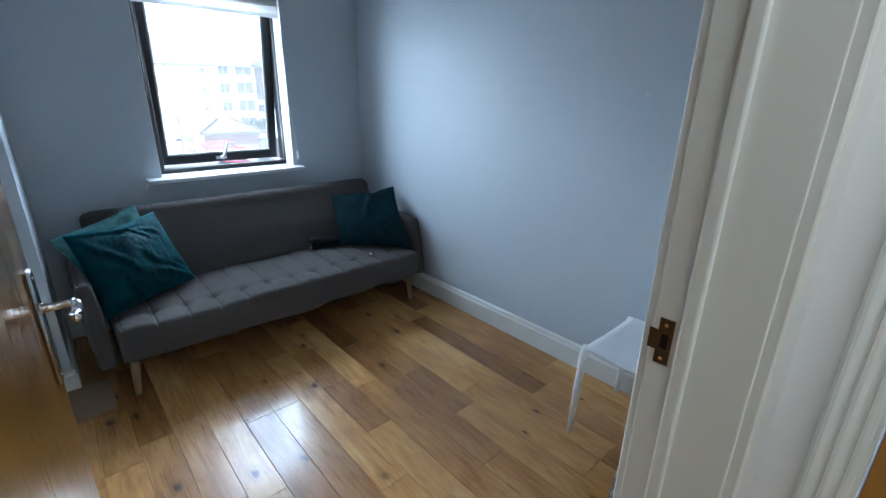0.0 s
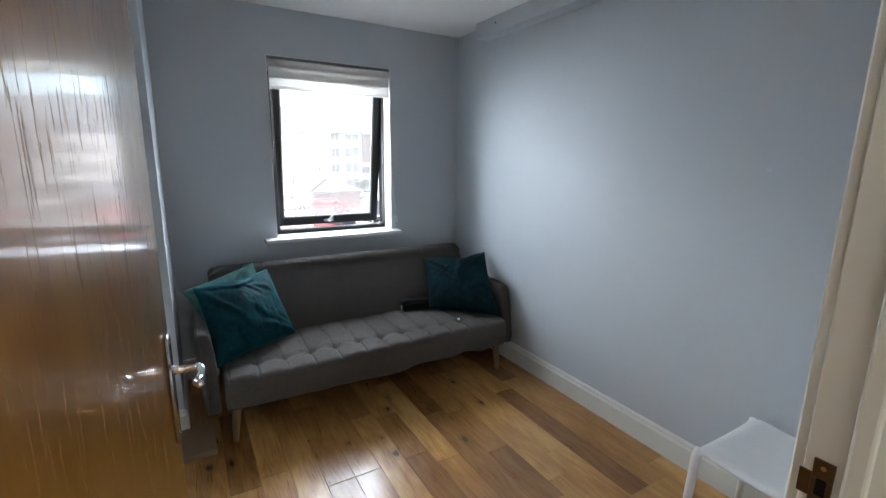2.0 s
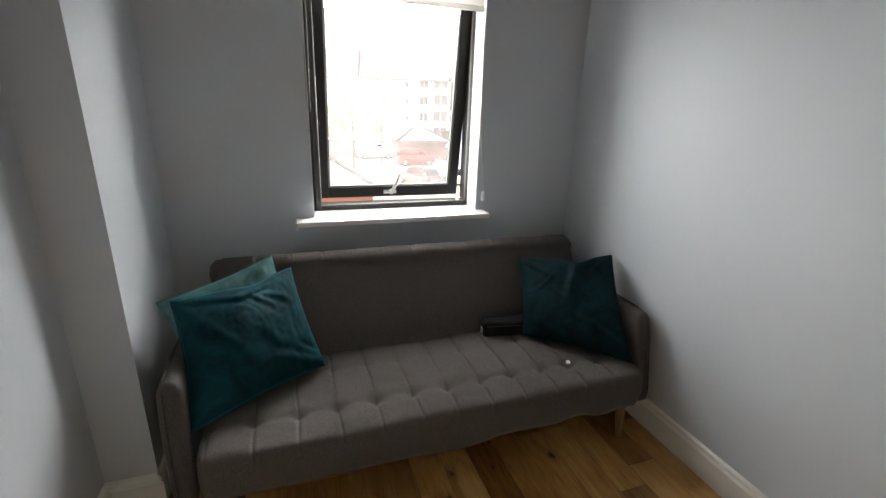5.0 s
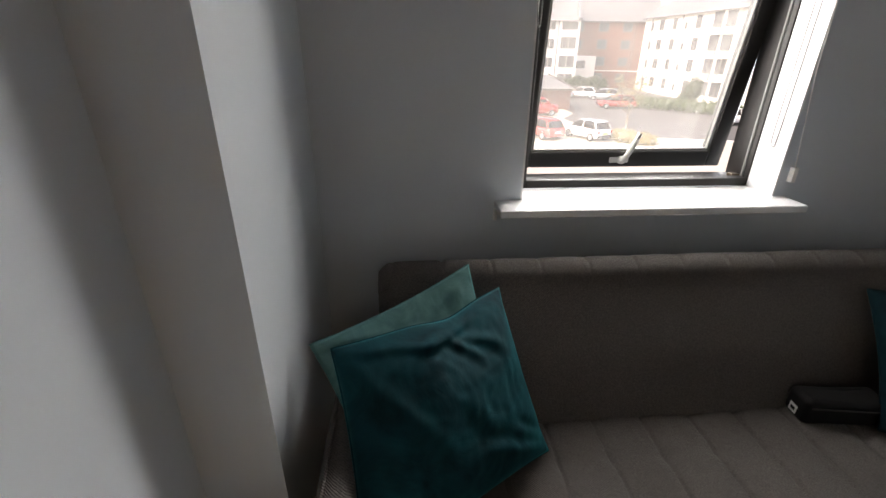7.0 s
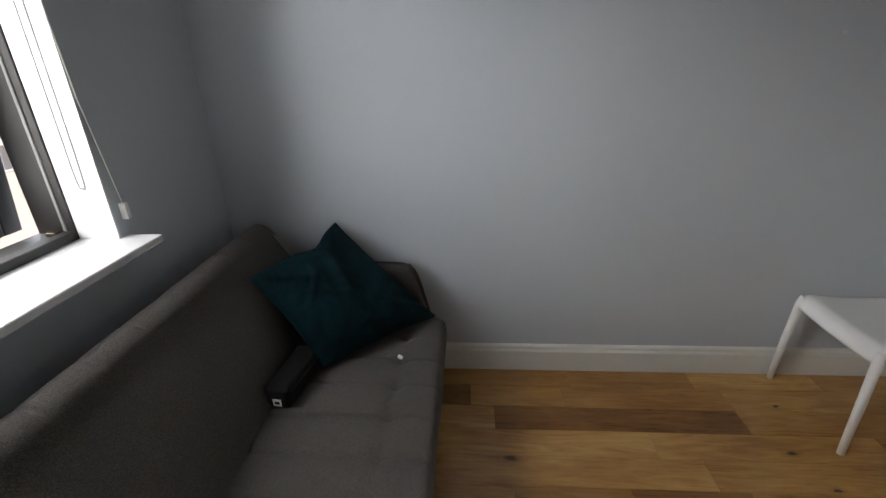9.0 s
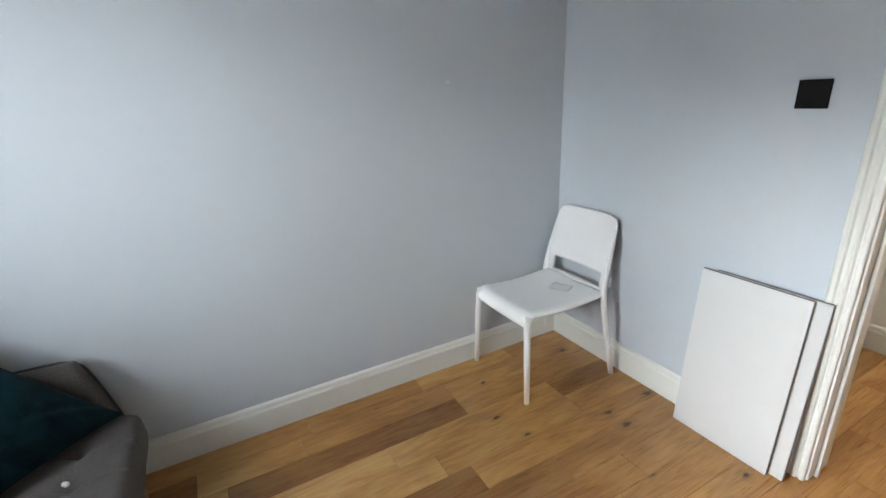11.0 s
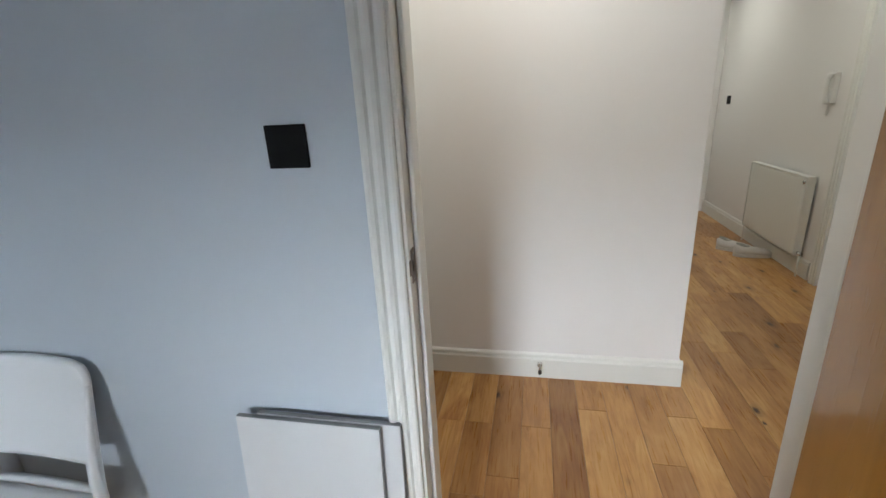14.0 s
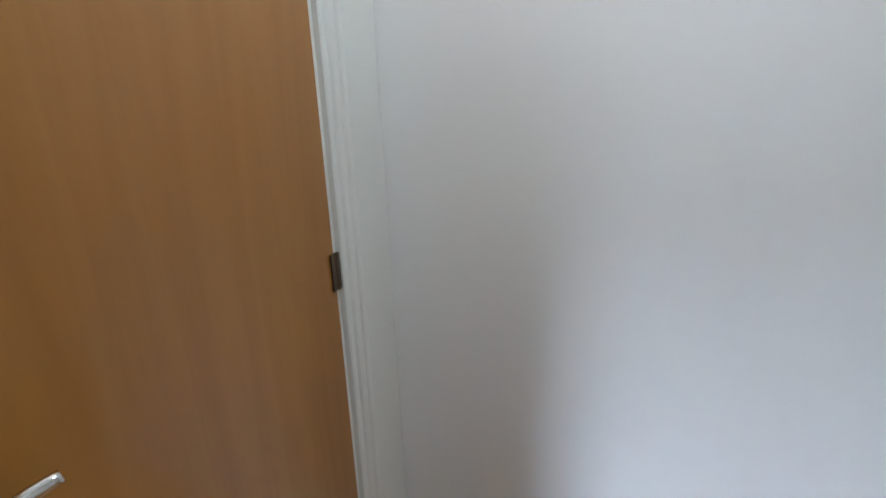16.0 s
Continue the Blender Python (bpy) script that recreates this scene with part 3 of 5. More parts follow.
def lay_row(k, y0, y1, parent, rng, joined=None):
    x, y = -PITCH * (k + 0.5), y0
    left = rng.choice((0.25, 0.4, 0.55, 0.7, 0.85, 1.0))
    while y < y1 - 0.005:
        l = min(left, y1 - y)
        if y1 - y - l < 0.12:
            l = y1 - y
        me = plank_mesh(PITCH - 0.0008, l - 0.0008)
        if joined is None:
            ob = new("plank", me)
            ob.parent = parent
            ob.location = (x, y, rng.uniform(-0.0002, 0.0002))
            ob.rotation_euler = (rng.uniform(-0.0004, 0.0004), rng.uniform(-0.0025, 0.0025), 0)
        else:
            joined.append((me, (x, y, 0)))
        y += l
        left = rng.choice((0.4, 0.55, 0.7, 0.85, 1.0, 1.15))


# ---- doorways, doors and window ----
def door_casing(name, label, pieces):
    bm = bmesh.new()
    for piece in pieces:
        me = bpy.data.meshes.new("tmp")
        piece.to_mesh(me)
        piece.free()
        bm.from_mesh(me)
        bpy.data.meshes.remove(me)
    return structure(part(name, bm, GLOSS_WHITE), label, "door frame")


def head_trim(y, out, x0, x1, z):
    s = [(w, d) for w, d in ARCHITRAVE]
    return loft([[Vector((x, y + out * d, z + w)) for w, d in s] for x in (x0, x1)])


door_casing("door_frame_1", "white moulded door frame of the small bedroom", [
    box(JAMB_E, JAMB_E + 0.032, -WALL_T - 0.001, 0.001, 0, DOOR_H + 0.032, bevel=0.002),
    box(JAMB_W - 0.032, JAMB_W, -WALL_T - 0.001, 0.001, 0, DOOR_H + 0.032, bevel=0.002),
    box(JAMB_W, JAMB_E, -WALL_T - 0.001, 0.001, DOOR_H, DOOR_H + 0.032, bevel=0.002),
    box(JAMB_E - 0.012, JAMB_E, -0.063, -0.041, 0, DOOR_H, bevel=0.004),
    box(JAMB_W, JAMB_W + 0.012, -0.063, -0.041, 0, DOOR_H, bevel=0.004),
    box(JAMB_W + 0.012, JAMB_E - 0.012, -0.063, -0.041, DOOR_H - 0.012, DOOR_H, bevel=0.004),
    architrave((JAMB_E + 0.007, 0.001, 0), (1, 0, 0), (0, 1, 0), DOOR_H + 0.08),
    architrave((JAMB_W - 0.007, 0.001, 0), (-1, 0, 0), (0, 1, 0), DOOR_H + 0.08),
    head_trim(0.001, 1, JAMB_W - 0.007, JAMB_E + 0.007, DOOR_H + 0.01),
    architrave((JAMB_E + 0.003, -WALL_T - 0.001, 0), (1, 0, 0), (0, -1, 0), DOOR_H + 0.08, True),
    architrave((JAMB_W - 0.007, -WALL_T - 0.001, 0), (-1, 0, 0), (0, -1, 0), DOOR_H + 0.08),
    head_trim(-WALL_T - 0.001, -1, JAMB_W - 0.007, JAMB_E + 0.007, DOOR_H + 0.01),
])


def strike_plate(at):
    ob = thing("strike_plate", "tarnished metal strike plate on the door jamb", "strike plate", at=at)
    bm = boxes((-0.0025, 0, -0.011, 0.011, -0.038, -0.012), (-0.0025, 0, -0.011, 0.011, 0.012, 0.038), (-0.0025, 0, -0.011, -0.005, -0.012, 0.012), (-0.0025, 0, 0.006, 0.011, -0.012, 0.012), bevel=0.0007)
    add_box(bm, -0.002, 0.0, 0.011, 0.024, -0.017, 0.017, bevel=0.0007)
    part("plate", bm, BRASS, ob)
    part("latch_recess", box(-0.0012, -0.0004, -0.005, 0.006, -0.012, 0.012), BLACK, ob, "dark latch recess")
    for z in (-0.028, 0.028):
        part("screw", tube([(-0.0035, 0, z), (-0.002, 0, z)], 0.0032, 8), CHROME, ob)
    return ob


strike_plate(pose(JAMB_E, -0.021, 1.068))
strike_plate(pose(CORR_X - 0.05, BED_JAMB - 0.0, 1.03, 0, 0, -90))


def lever_handle(parent, m, long_plate=True):
    """Lever on a back plate; x out of the leaf, y along it to the hinge, z up."""
    def moved(bm):
        bmesh.ops.transform(bm, matrix=m, verts=bm.verts)
        return bm
    if long_plate:
        plate = part("back_plate", moved(box(0.0, 0.008, -0.021, 0.021, -0.155, 0.075, bevel=0.006)), CHROME, parent, "polished chrome back plate", True)
        for z in (-0.14, 0.06):
            part("screw", moved(tube([(0.007, 0, z), (0.010, 0, z)], 0.004, 8)), CHROME, plate)
        part("keyhole", moved(box(0.0072, 0.0086, -0.003, 0.003, -0.085, -0.062)), BLACK, plate, "black keyhole")
    else:
        part("rose", moved(tube([(0, 0, 0), (0.009, 0, 0)], 0.026, 20)), CHROME, parent, "round chrome rose", True)
    neck = [(0.006, 0, 0), (0.02, 0, 0), (0.045, 0, 0), (0.056, 0.004, 0)]
    bm = tube(neck, [0.011, 0.008, 0.007, 0.008], 12)
    arm = curve_points([(0.054, 0.0, 0.0), (0.060, 0.022, 0.003), (0.058, 0.055, -0.004), (0.056, 0.085, 0.006), (0.064, 0.112, 0.012)], 5)
    n = len(arm)
    add_tube(bm, arm, [0.0070 + 0.0025 * math.sin(math.pi * i / n) - 0.001 * (i / n) for i in range(n)], 10)
    part("lever", moved(bm), CHROME, parent, "curved chrome lever", True)


def hinge(parent, at, axis):
    bm = tube([Vector(at) - Vector((0, 0, 0.038)), Vector(at) + Vector((0, 0, 0.038))], 0.0055, 10)
    a = Vector(axis)
    p = Vector(at)
    add_box(bm, -0.002, 0.001, -0.018, 0.018, -0.038, 0.038, m=Matrix.Translation(p) @ a.to_track_quat("X", "Z").to_matrix().to_4x4())
    return part("hinge", bm, BRASS, parent, "tarnished metal hinge")


# the bedroom's own door, standing open into the room
LEAF_W, LEAF_T = 0.84, 0.044
door_1 = tagged(new("door_1"), "glossy varnished wooden door standing open", "door", kind="structure")
door_1.matrix_world = pose(JAMB_W + 0.003, 0.006, 0, 0, 0, 85.0)
part("door_leaf", box(0.0, LEAF_W, -LEAF_T, 0.0, 0.008, 1.99, bevel=0.002), DOOR, door_1)
for side in (-1, 1):
    # handle frame: x out of the leaf, y towards the hinge
    base = Matrix(((0, -1, 0, LEAF_W - 0.048), (side, 0, 0, -LEAF_T if side < 0 else 0.0), (0, 0, 1, 1.038), (0, 0, 0, 1)))
    lever_handle(door_1, base)
part("latch_plate", box(LEAF_W - 0.001, LEAF_W + 0.0015, -0.033, -0.011, 0.96, 1.12, bevel=0.0006), CHROME, door_1, "chrome latch face plate")
for z in (0.25, 1.05, 1.78):
    hinge(door_1, (0.0, 0.004, z), (0, 1, 0))

# the closed door at the end of the hall
door_casing("door_frame_2", "white moulded door frame at the end of the hall", [
    box(HALL_E - 0.001, HALL_E + 0.131, HD0 - 0.033, HD0 - 0.003, 0, DOOR_H + 0.03, bevel=0.002),
    box(HALL_E - 0.001, HALL_E + 0.131, HD1 + 0.003, HD1 + 0.033, 0, DOOR_H + 0.03, bevel=0.002),
    box(HALL_E - 0.001, HALL_E + 0.131, HD0 - 0.003, HD1 + 0.003, DOOR_H, DOOR_H + 0.03, bevel=0.002),
    architrave((HALL_E - 0.001, HD0 - 0.012, 0), (0, -1, 0), (-1, 0, 0), DOOR_H + 0.08),
    architrave((HALL_E - 0.001, HD1 + 0.012, 0), (0, 1, 0), (-1, 0, 0), DOOR_H + 0.08),
    box(HALL_E - 0.012, HALL_E, HALL_Y + 0.001, HD0 - 0.084, 0, DOOR_H + 0.08, bevel=0.002),
])
door_2 = tagged(new("door_2"), "closed orange-brown veneered door", "door", kind="structure")
door_2.matrix_world = pose(HALL_E - 0.004, HD0, 0)
part("door_leaf", box(0.0, 0.044, 0.0, HD1 - HD0, 0.006, DOOR_H - 0.004, bevel=0.002), HALL_DOOR, door_2)
lever_handle(door_2, Matrix(((-1, 0, 0, 0), (0, -1, 0, HD1 - HD0 - 0.07), (0, 0, 1, 1.016), (0, 0, 0, 1))), False)
for z in (0.33, 1.038, 1.75):
    hinge(door_2, (-0.003, -0.0015, z), (1, 0, 0))

door_casing("door_frame_3", "white door lining of the far bedroom", [
    box(CORR_X - 0.101, CORR_X + 0.001, BED_JAMB, BED_JAMB + 0.025, 0, DOOR_H, bevel=0.006),
    architrave((CORR_X + 0.001, BED_JAMB + 0.02, 0), (0, -1, 0), (1, 0, 0), DOOR_H + 0.08),
])

# door stop on the hall skirting
stop = thing("door_stop", "small chrome door stop with black rubber tip", "door stop", at=pose(-1.625, HALL_Y + 0.014, 0.082))
part("stem", tube([(0, 0, 0), (0, 0.012, 0), (0, 0.014, 0), (0, 0.055, -0.01)], [0.013, 0.013, 0.006, 0.006], 12), CHROME, stop, "", True)
part("rubber_tip", tube([(0, 0.055, -0.01), (0, 0.07, -0.0135)], [0.0095, 0.009], 12), STOP_RUBBER, stop, "black rubber tip", True)

# light switches
for m in (pose(-1.097, 0.0, 1.327, 0, 0, 0), pose(CORR_X, -4.62, 1.28, 0, 0, -90)):
    sw = thing("light_switch", "flat black square light switch on the wall", "light switch", "black light switches", at=m)
    part("switch_plate", box(-0.0445, 0.0445, 0.0, 0.007, -0.043, 0.043, bevel=0.002), BLACK, sw)
    part("rocker", box(-0.0405, 0.0405, 0.007, 0.0078, -0.039, 0.039, bevel=0.0004), BLACK, sw)

# the window: fixed frame, tilted sash, glass, sill, reveal
structure(part("window_reveal", boxes((WIN_X0, WIN_X0 + 0.006, LENGTH - 0.001, 3.112, WIN_Z0, WIN_Z1), (WIN_X1 - 0.006, WIN_X1, LENGTH - 0.001, 3.112, WIN_Z0, WIN_Z1), (WIN_X0 + 0.006, WIN_X1 - 0.006, LENGTH - 0.001, 3.112, WIN_Z1 - 0.006, WIN_Z1)), SILL_WHITE), "white painted window reveal", "reveal")
window_1 = tagged(new("window_1"), "dark brown top-hung window pushed open", "window", kind="structure")


def frame_ring(x0, x1, z0, z1, y0, y1, w, wb=None, bevel=0.004):
    wb = wb or w
    return boxes((x0, x0 + w, y0, y1, z0, z1), (x1 - w, x1, y0, y1, z0, z1), (x0 + w, x1 - w, y0, y1, z0, z0 + wb), (x0 + w, x1 - w, y0, y1, z1 - w, z1), bevel=bevel)


FX0, FX1 = -1.432, -0.566
frame_1 = part("window_frame", frame_ring(FX0, FX1, WIN_Z0, 2.085, 3.112, 3.150, 0.030, 0.028), FRAME, window_1)
part("outer_frame", frame_ring(FX0 - 0.02, FX1 + 0.02, WIN_Z0 - 0.01, 2.10, 3.150, 3.235, 0.046, 0.030), FRAME, window_1)
part("weather_seal", frame_ring(FX0 + 0.028, FX1 - 0.028, WIN_Z0 + 0.022, 2.06, 3.136, 3.147, 0.006), SEAL, window_1, "grey rubber weather seal")
sash = part("sash", frame_ring(-0.405, 0.405, -1.115, 0.0, -0.028, 0.028, 0.056, 0.060), FRAME, window_1, "dark sash tilted outwards at the bottom")
sash.matrix_world = pose(-0.999, 3.165, 2.045, 7.2, 0, 0)
part("glazing_bead", frame_ring(-0.351, 0.351, -1.057, -0.054, -0.020, -0.006, 0.012, bevel=0.002), SEAL, sash, "pale glazing bead")
pane = part("pane", box(-0.347, 0.347, -0.003, 0.003, -1.053, -0.058), GLASS, sash, "double glazing with glare mixed into the glass")
pane.visible_shadow = False
bm = tube([(0, -0.028, -1.085), (0, -0.046, -1.085)], [0.016, 0.012], 12)
add_box(bm, -0.045, 0.03, -0.034, -0.028, -1.096, -1.074, bevel=0.003)
add_tube(bm, curve_points([(0.0, -0.045, -1.085), (0.012, -0.056, -1.05), (0.03, -0.058, -1.0), (0.038, -0.056, -0.975)], 4), [0.010] * 8 + [0.0085] * 5, 8)
part("window_handle", bm, WHITE_PLASTIC, sash, "silver-white espagnolette handle", True)
for x in (-0.418, 0.418):
    part("stay_arm", box(x - 0.006, x + 0.006, -0.006, 0.006, -0.95, -0.35), CHROME, sash, "metal friction stay")
part("stay_bracket", boxes((FX1 - 0.06, FX1 - 0.03, 3.15, 3.18, WIN_Z0 + 0.02, WIN_Z0 + 0.032), bevel=0.002), BRASS, window_1, "brass stay bracket")
structure(part("window_sill", box(-1.535, -0.547, 2.886, 3.112, 0.880, WIN_Z0, bevel=0.005, segments=3), SILL_WHITE), "glossy white window board", "sill")

# roller blind
blind = thing("roller_blind", "rolled-up cream zebra roller blind", "blind", at=pose(0, 0, 0))
part("cassette", loft([[(x, 3.028 + 0.034 * math.cos(k) , 2.040 + 0.036 * math.sin(k)) for k in (math.pi * j / 8 for j in range(16))] for x in (-1.444, -0.594)]), BLIND, blind, "cream fabric roll and cassette", True)
part("headrail", box(-1.446, -0.592, 3.0, 3.06, 2.074, 2.088, bevel=0.002), GREY_FRAME, blind, "dark grey head rail")
part("fabric", box(-1.436, -0.602, 2.997, 3.0, 1.905, 2.045), SHEER, blind, "sheer cream fabric")
part("fabric_band", box(-1.436, -0.602, 2.993, 2.996, 1.955, 2.0), BLIND, blind)
part("bottom_bar", box(-1.438, -0.600, 2.988, 3.006, 1.885, 1.907, bevel=0.004), BLIND, blind)
for strand in ([(-0.604, 3.040, 2.03), (-0.603, 3.046, 1.6), (-0.602, 3.050, 1.25), (-0.602, 3.050, 1.085), (-0.602, 3.040, 1.062), (-0.602, 3.030, 1.085), (-0.602, 3.026, 1.3), (-0.604, 3.020, 2.03)],
               [(-1.44, 3.0, 2.03), (-1.434, 2.995, 1.8), (-1.438, 2.985, 1.5), (-1.442, 2.98, 1.4), (-1.452, 2.985, 1.5), (-1.444, 3.0, 2.03)]):
    line = curve_points(strand, 6)
    beads = []
    for p, q in zip(line, line[1:]):
        count = max(1, round((q - p).length / 0.003))
        beads += [p.lerp(q, k / count) for k in range(count)]
    part("bead_chain", tube(beads, [0.0022 if k % 3 else 0.0009 for k in range(len(beads))], 5), SEAL, blind, "grey-white beaded pull chain", True)
part("cord", tube([(-0.600, 3.0, 2.03), (-0.585, 2.985, 1.3), (-0.552, 2.978, 1.0)], 0.0018, 6), WHITE_PLASTIC, blind, "white cord")
part("cord_clip", box(-0.560, -0.544, 2.968, 2.989, 0.955, 1.005, bevel=0.003), WHITE_PLASTIC, blind, "white cord tensioner")
cleat = thing("cord_cleat", "small white cleat under the window board", "cleat", at=pose(-1.532, 2.99, 0.862))
part("cleat_body", box(-0.006, 0.006, -0.018, -0.001, -0.02, 0.02, bevel=0.003), WHITE_PLASTIC, cleat)

# filled nail holes on the walls
for m, r in ((pose(-0.0008, 0.679, 1.43, 0, 90, 0), 0.011), (pose(WEST_X + 0.0008, 2.0, 0.87, 0, 90, 0), 0.012)):
    spot = thing("wall_filler", "small pale dab of filler on the wall", "filler", at=m)
    bm = bmesh.new()
    bmesh.ops.create_icosphere(bm, subdivisions=2, radius=1.0, matrix=Matrix.Diagonal((r * 0.75, r, 0.0012, 1)))
    part("dab", bm, FILLER, spot, "", True)

# ceiling light's base and two nails in the boxing under the ceiling
rose = thing("ceiling_light", "white square ceiling light base on the ceiling", "ceiling light", at=pose(-1.18, 1.50, HEIGHT))
part("base", box(-0.075, 0.075, -0.075, 0.075, -0.025, 0.0, bevel=0.004), WHITE_PLASTIC, rose)
for y, z in ((2.371, 2.334), (1.341, 2.329)):
    nail = thing("nail", "small dark nail in the boxing", "nail", "nails in the boxing", at=pose(-0.10, y, z))
    part("head", tube([(0.004, 0, 0), (-0.004, 0, 0), (-0.006, 0, 0)], [0.006, 0.006, 0.003], 8), BLACK, nail)


# ---- the sofa ----
rng = random.Random(7)
sofa = thing("sofa_bed", "grey tufted fabric sofa bed with low arms", "sofa", at=pose(0, 0, 0))
SX0, SX1, SEAT_F, SEAT_Z = -1.895, -0.145, 2.055, 0.392
TUFTS_X = [-1.872 + 0.1427 * k for k in range(13)]
TUFTS_Y = (2.203, 2.44)


def crease(v, marks, width):
    d = min(abs(v - m) for m in marks)
    return math.exp(-((d / width) ** 2))


def seat_top(x, y):
    """Padded squares between sewn lines, pulled down to a button where the lines meet."""
    nearest = min(TUFTS_X, key=lambda m: abs(x - m))
    wander = 0.006 * noise.noise((nearest * 7.0, y * 5.0, 0.3))
    dx = abs(x - nearest - wander)
    across = abs(math.sin(math.pi * (x - wander - TUFTS_X[0]) / 0.1427))
    front, rear = y - TUFTS_Y[0] - 0.004 * across, y - TUFTS_Y[1]
    puff = 0.006 * across ** 0.6 * (1 - 0.6 * math.exp(-((front / 0.030) ** 2)))
    seam = 0.0055 * math.exp(-((dx / 0.0045) ** 2))
    line = 0.0025 * math.exp(-((front / 0.012) ** 2)) + 0.001 * math.exp(-((rear / 0.012) ** 2))
    button = 0.026 * (0.75 + 0.5 * noise.noise((nearest * 11.0, 2.0, 0))) * math.exp(-(dx * dx + (y - TUFTS_Y[0]) ** 2) / 0.027 ** 2) + 0.006 * math.exp(-(dx * dx + rear * rear) / 0.024 ** 2)
    soft = 0.010 * noise.noise((x * 2.2, y * 2.2, 3.1)) + 0.004 * noise.noise((x * 9, y * 9, 1.0)) + 0.0015 * noise.noise((x * 30, y * 30, 4.0))
    return SEAT_Z - 0.012 + puff - seam - line - button + soft - 0.02 * max(0, y - 2.45)


sections = []
nx = 440
for i in range(nx + 1):
    x = SX0 + (SX1 - SX0) * i / nx
    end = min(x - SX0, SX1 - x)
    tuck = 0.018 * max(0, 1 - end / 0.03) ** 2
    sag = 0.200 + 0.012 * noise.noise((x * 3.1, 0.4, 0)) + 0.010 * max(0, noise.noise((x * 9.0, 5.4, 0))) - 0.022 * math.exp(-(((x + 1.02) / 0.10) ** 2)) + 0.014 * math.sin(x * 23) * math.exp(-(((x + 0.42) / 0.2) ** 2))
    ring = []
    for k in range(65):
        y = 2.66 - (2.66 - SEAT_F - 0.03) * k / 64
        ring.append((x, y, seat_top(x, y) - tuck - (0.006 * max(0, (k - 56) / 8) ** 2)))
    zt = ring[-1][2]
    for a in (25, 50, 75):
        r = 0.03
        ring.append((x, SEAT_F + 0.03 - r * math.sin(radians(a)) + tuck, zt - r * (1 - math.cos(radians(a)))))
    for k in range(1, 7):
        u = k / 6
        zz = zt - 0.03 - (zt - 0.03 - sag) * u
        ring.append((x, SEAT_F + 0.006 * math.sin(math.pi * u) * -1 + 0.004 * noise.noise((x * 7, zz * 9, 2)) + tuck + 0.012 * u * u, zz))
    ring.append((x, SEAT_F + 0.035, sag + 0.004))
    ring.append((x, 2.66, 0.205))
    sections.append(ring)
part("seat", loft(sections), SOFA, sofa, "tufted grey seat cushion with a sagging lower edge", True)

sections = []
for i in range(nx + 1):
    x = -1.9 + (1.80) * i / nx
    end = min(x + 1.9, -0.10 - x)
    tuck = 0.03 * max(0, 1 - end / 0.045) ** 2
    ring = []
    dip = 0.0055 * crease(x, [v + 0.012 for v in TUFTS_X], 0.006) - 0.002 * abs(math.sin(math.pi * (x - 0.012 - TUFTS_X[0]) / 0.1427)) ** 0.6 + 0.003 * noise.noise((x * 6, 1.0, 2.0))
    for k in range(21):
        u = k / 20
        y, z = 2.560 + 0.185 * u, 0.345 + 0.395 * u
        belly = 0.018 * math.sin(math.pi * min(1, u * 1.05)) + 0.006 * noise.noise((x * 2.5, u * 3, 7.7))
        ring.append((x, y - belly + tuck, z))
    for a in range(15, 181, 15):
        ring.append((x, 2.745 + 0.052 - 0.052 * math.cos(radians(a)), 0.734 + (0.052 - dip * math.sin(radians(a))) * math.sin(radians(a)) - tuck))
    ring.append((x, 2.70, 0.35))
    sections.append(ring)
part("backrest", loft(sections), SOFA, sofa, "grey upholstered reclining backrest", True)


def arm(x0, x1, lean):
    rings = []
    for u in (0.0, 0.004, 0.010, 0.018, 0.030, 0.06, 0.12, 0.25, 0.5, 0.75, 0.9, 0.97, 0.985, 0.995, 1.0):
        y = 2.10 + 0.56 * u
        end = max(0.0, 1 - u / 0.030) ** 2 + max(0.0, (u - 0.97) / 0.03) ** 2
        drop, inset = 0.012 * end, 0.010 * end
        top = 0.580 - drop
        w0, w1 = x0 + inset, x1 - inset
        ring = []
        for x, z in ((w0 + 0.005, 0.19), (w1 - 0.005, 0.19), (w1, 0.24), (w1 + 0.004, top - 0.12), (w1, top - 0.03), (w1 - 0.012, top - 0.008), (0.5 * (w0 + w1), top), (w0 + 0.012, top - 0.008), (w0, top - 0.03), (w0 - 0.004, top - 0.12), (w0, 0.24)):
            ring.append((x + lean * (z - 0.2), y + 0.32 * max(0, (z - 0.22)) ** 1.1 * (1 - u) ** 2, z))
        rings.append(ring)
    return loft(rings)


for x0, x1, lean in ((-1.985, -1.912, -0.06), (-0.128, -0.055, 0.06)):
    armrest = part("armrest", arm(x0, x1, lean), SOFA, sofa, "padded grey armrest with piping", True)
    edge = curve_points([((x0 + x1) / 2 + lean * 0.05, 2.100, 0.22), ((x0 + x1) / 2 + lean * 0.3, 2.172, 0.5), ((x0 + x1) / 2 + lean * 0.39, 2.215, 0.566), ((x0 + x1) / 2 + lean * 0.39, 2.30, 0.581), ((x0 + x1) / 2 + lean * 0.39, 2.6, 0.581)], 5)
    part("piping", tube([(p.x + 0.03 * (1 if lean > 0 else -1) * 0.6, p.y, p.z - 0.002) for p in edge], 0.0045, 6), SOFA, armrest, "", True)
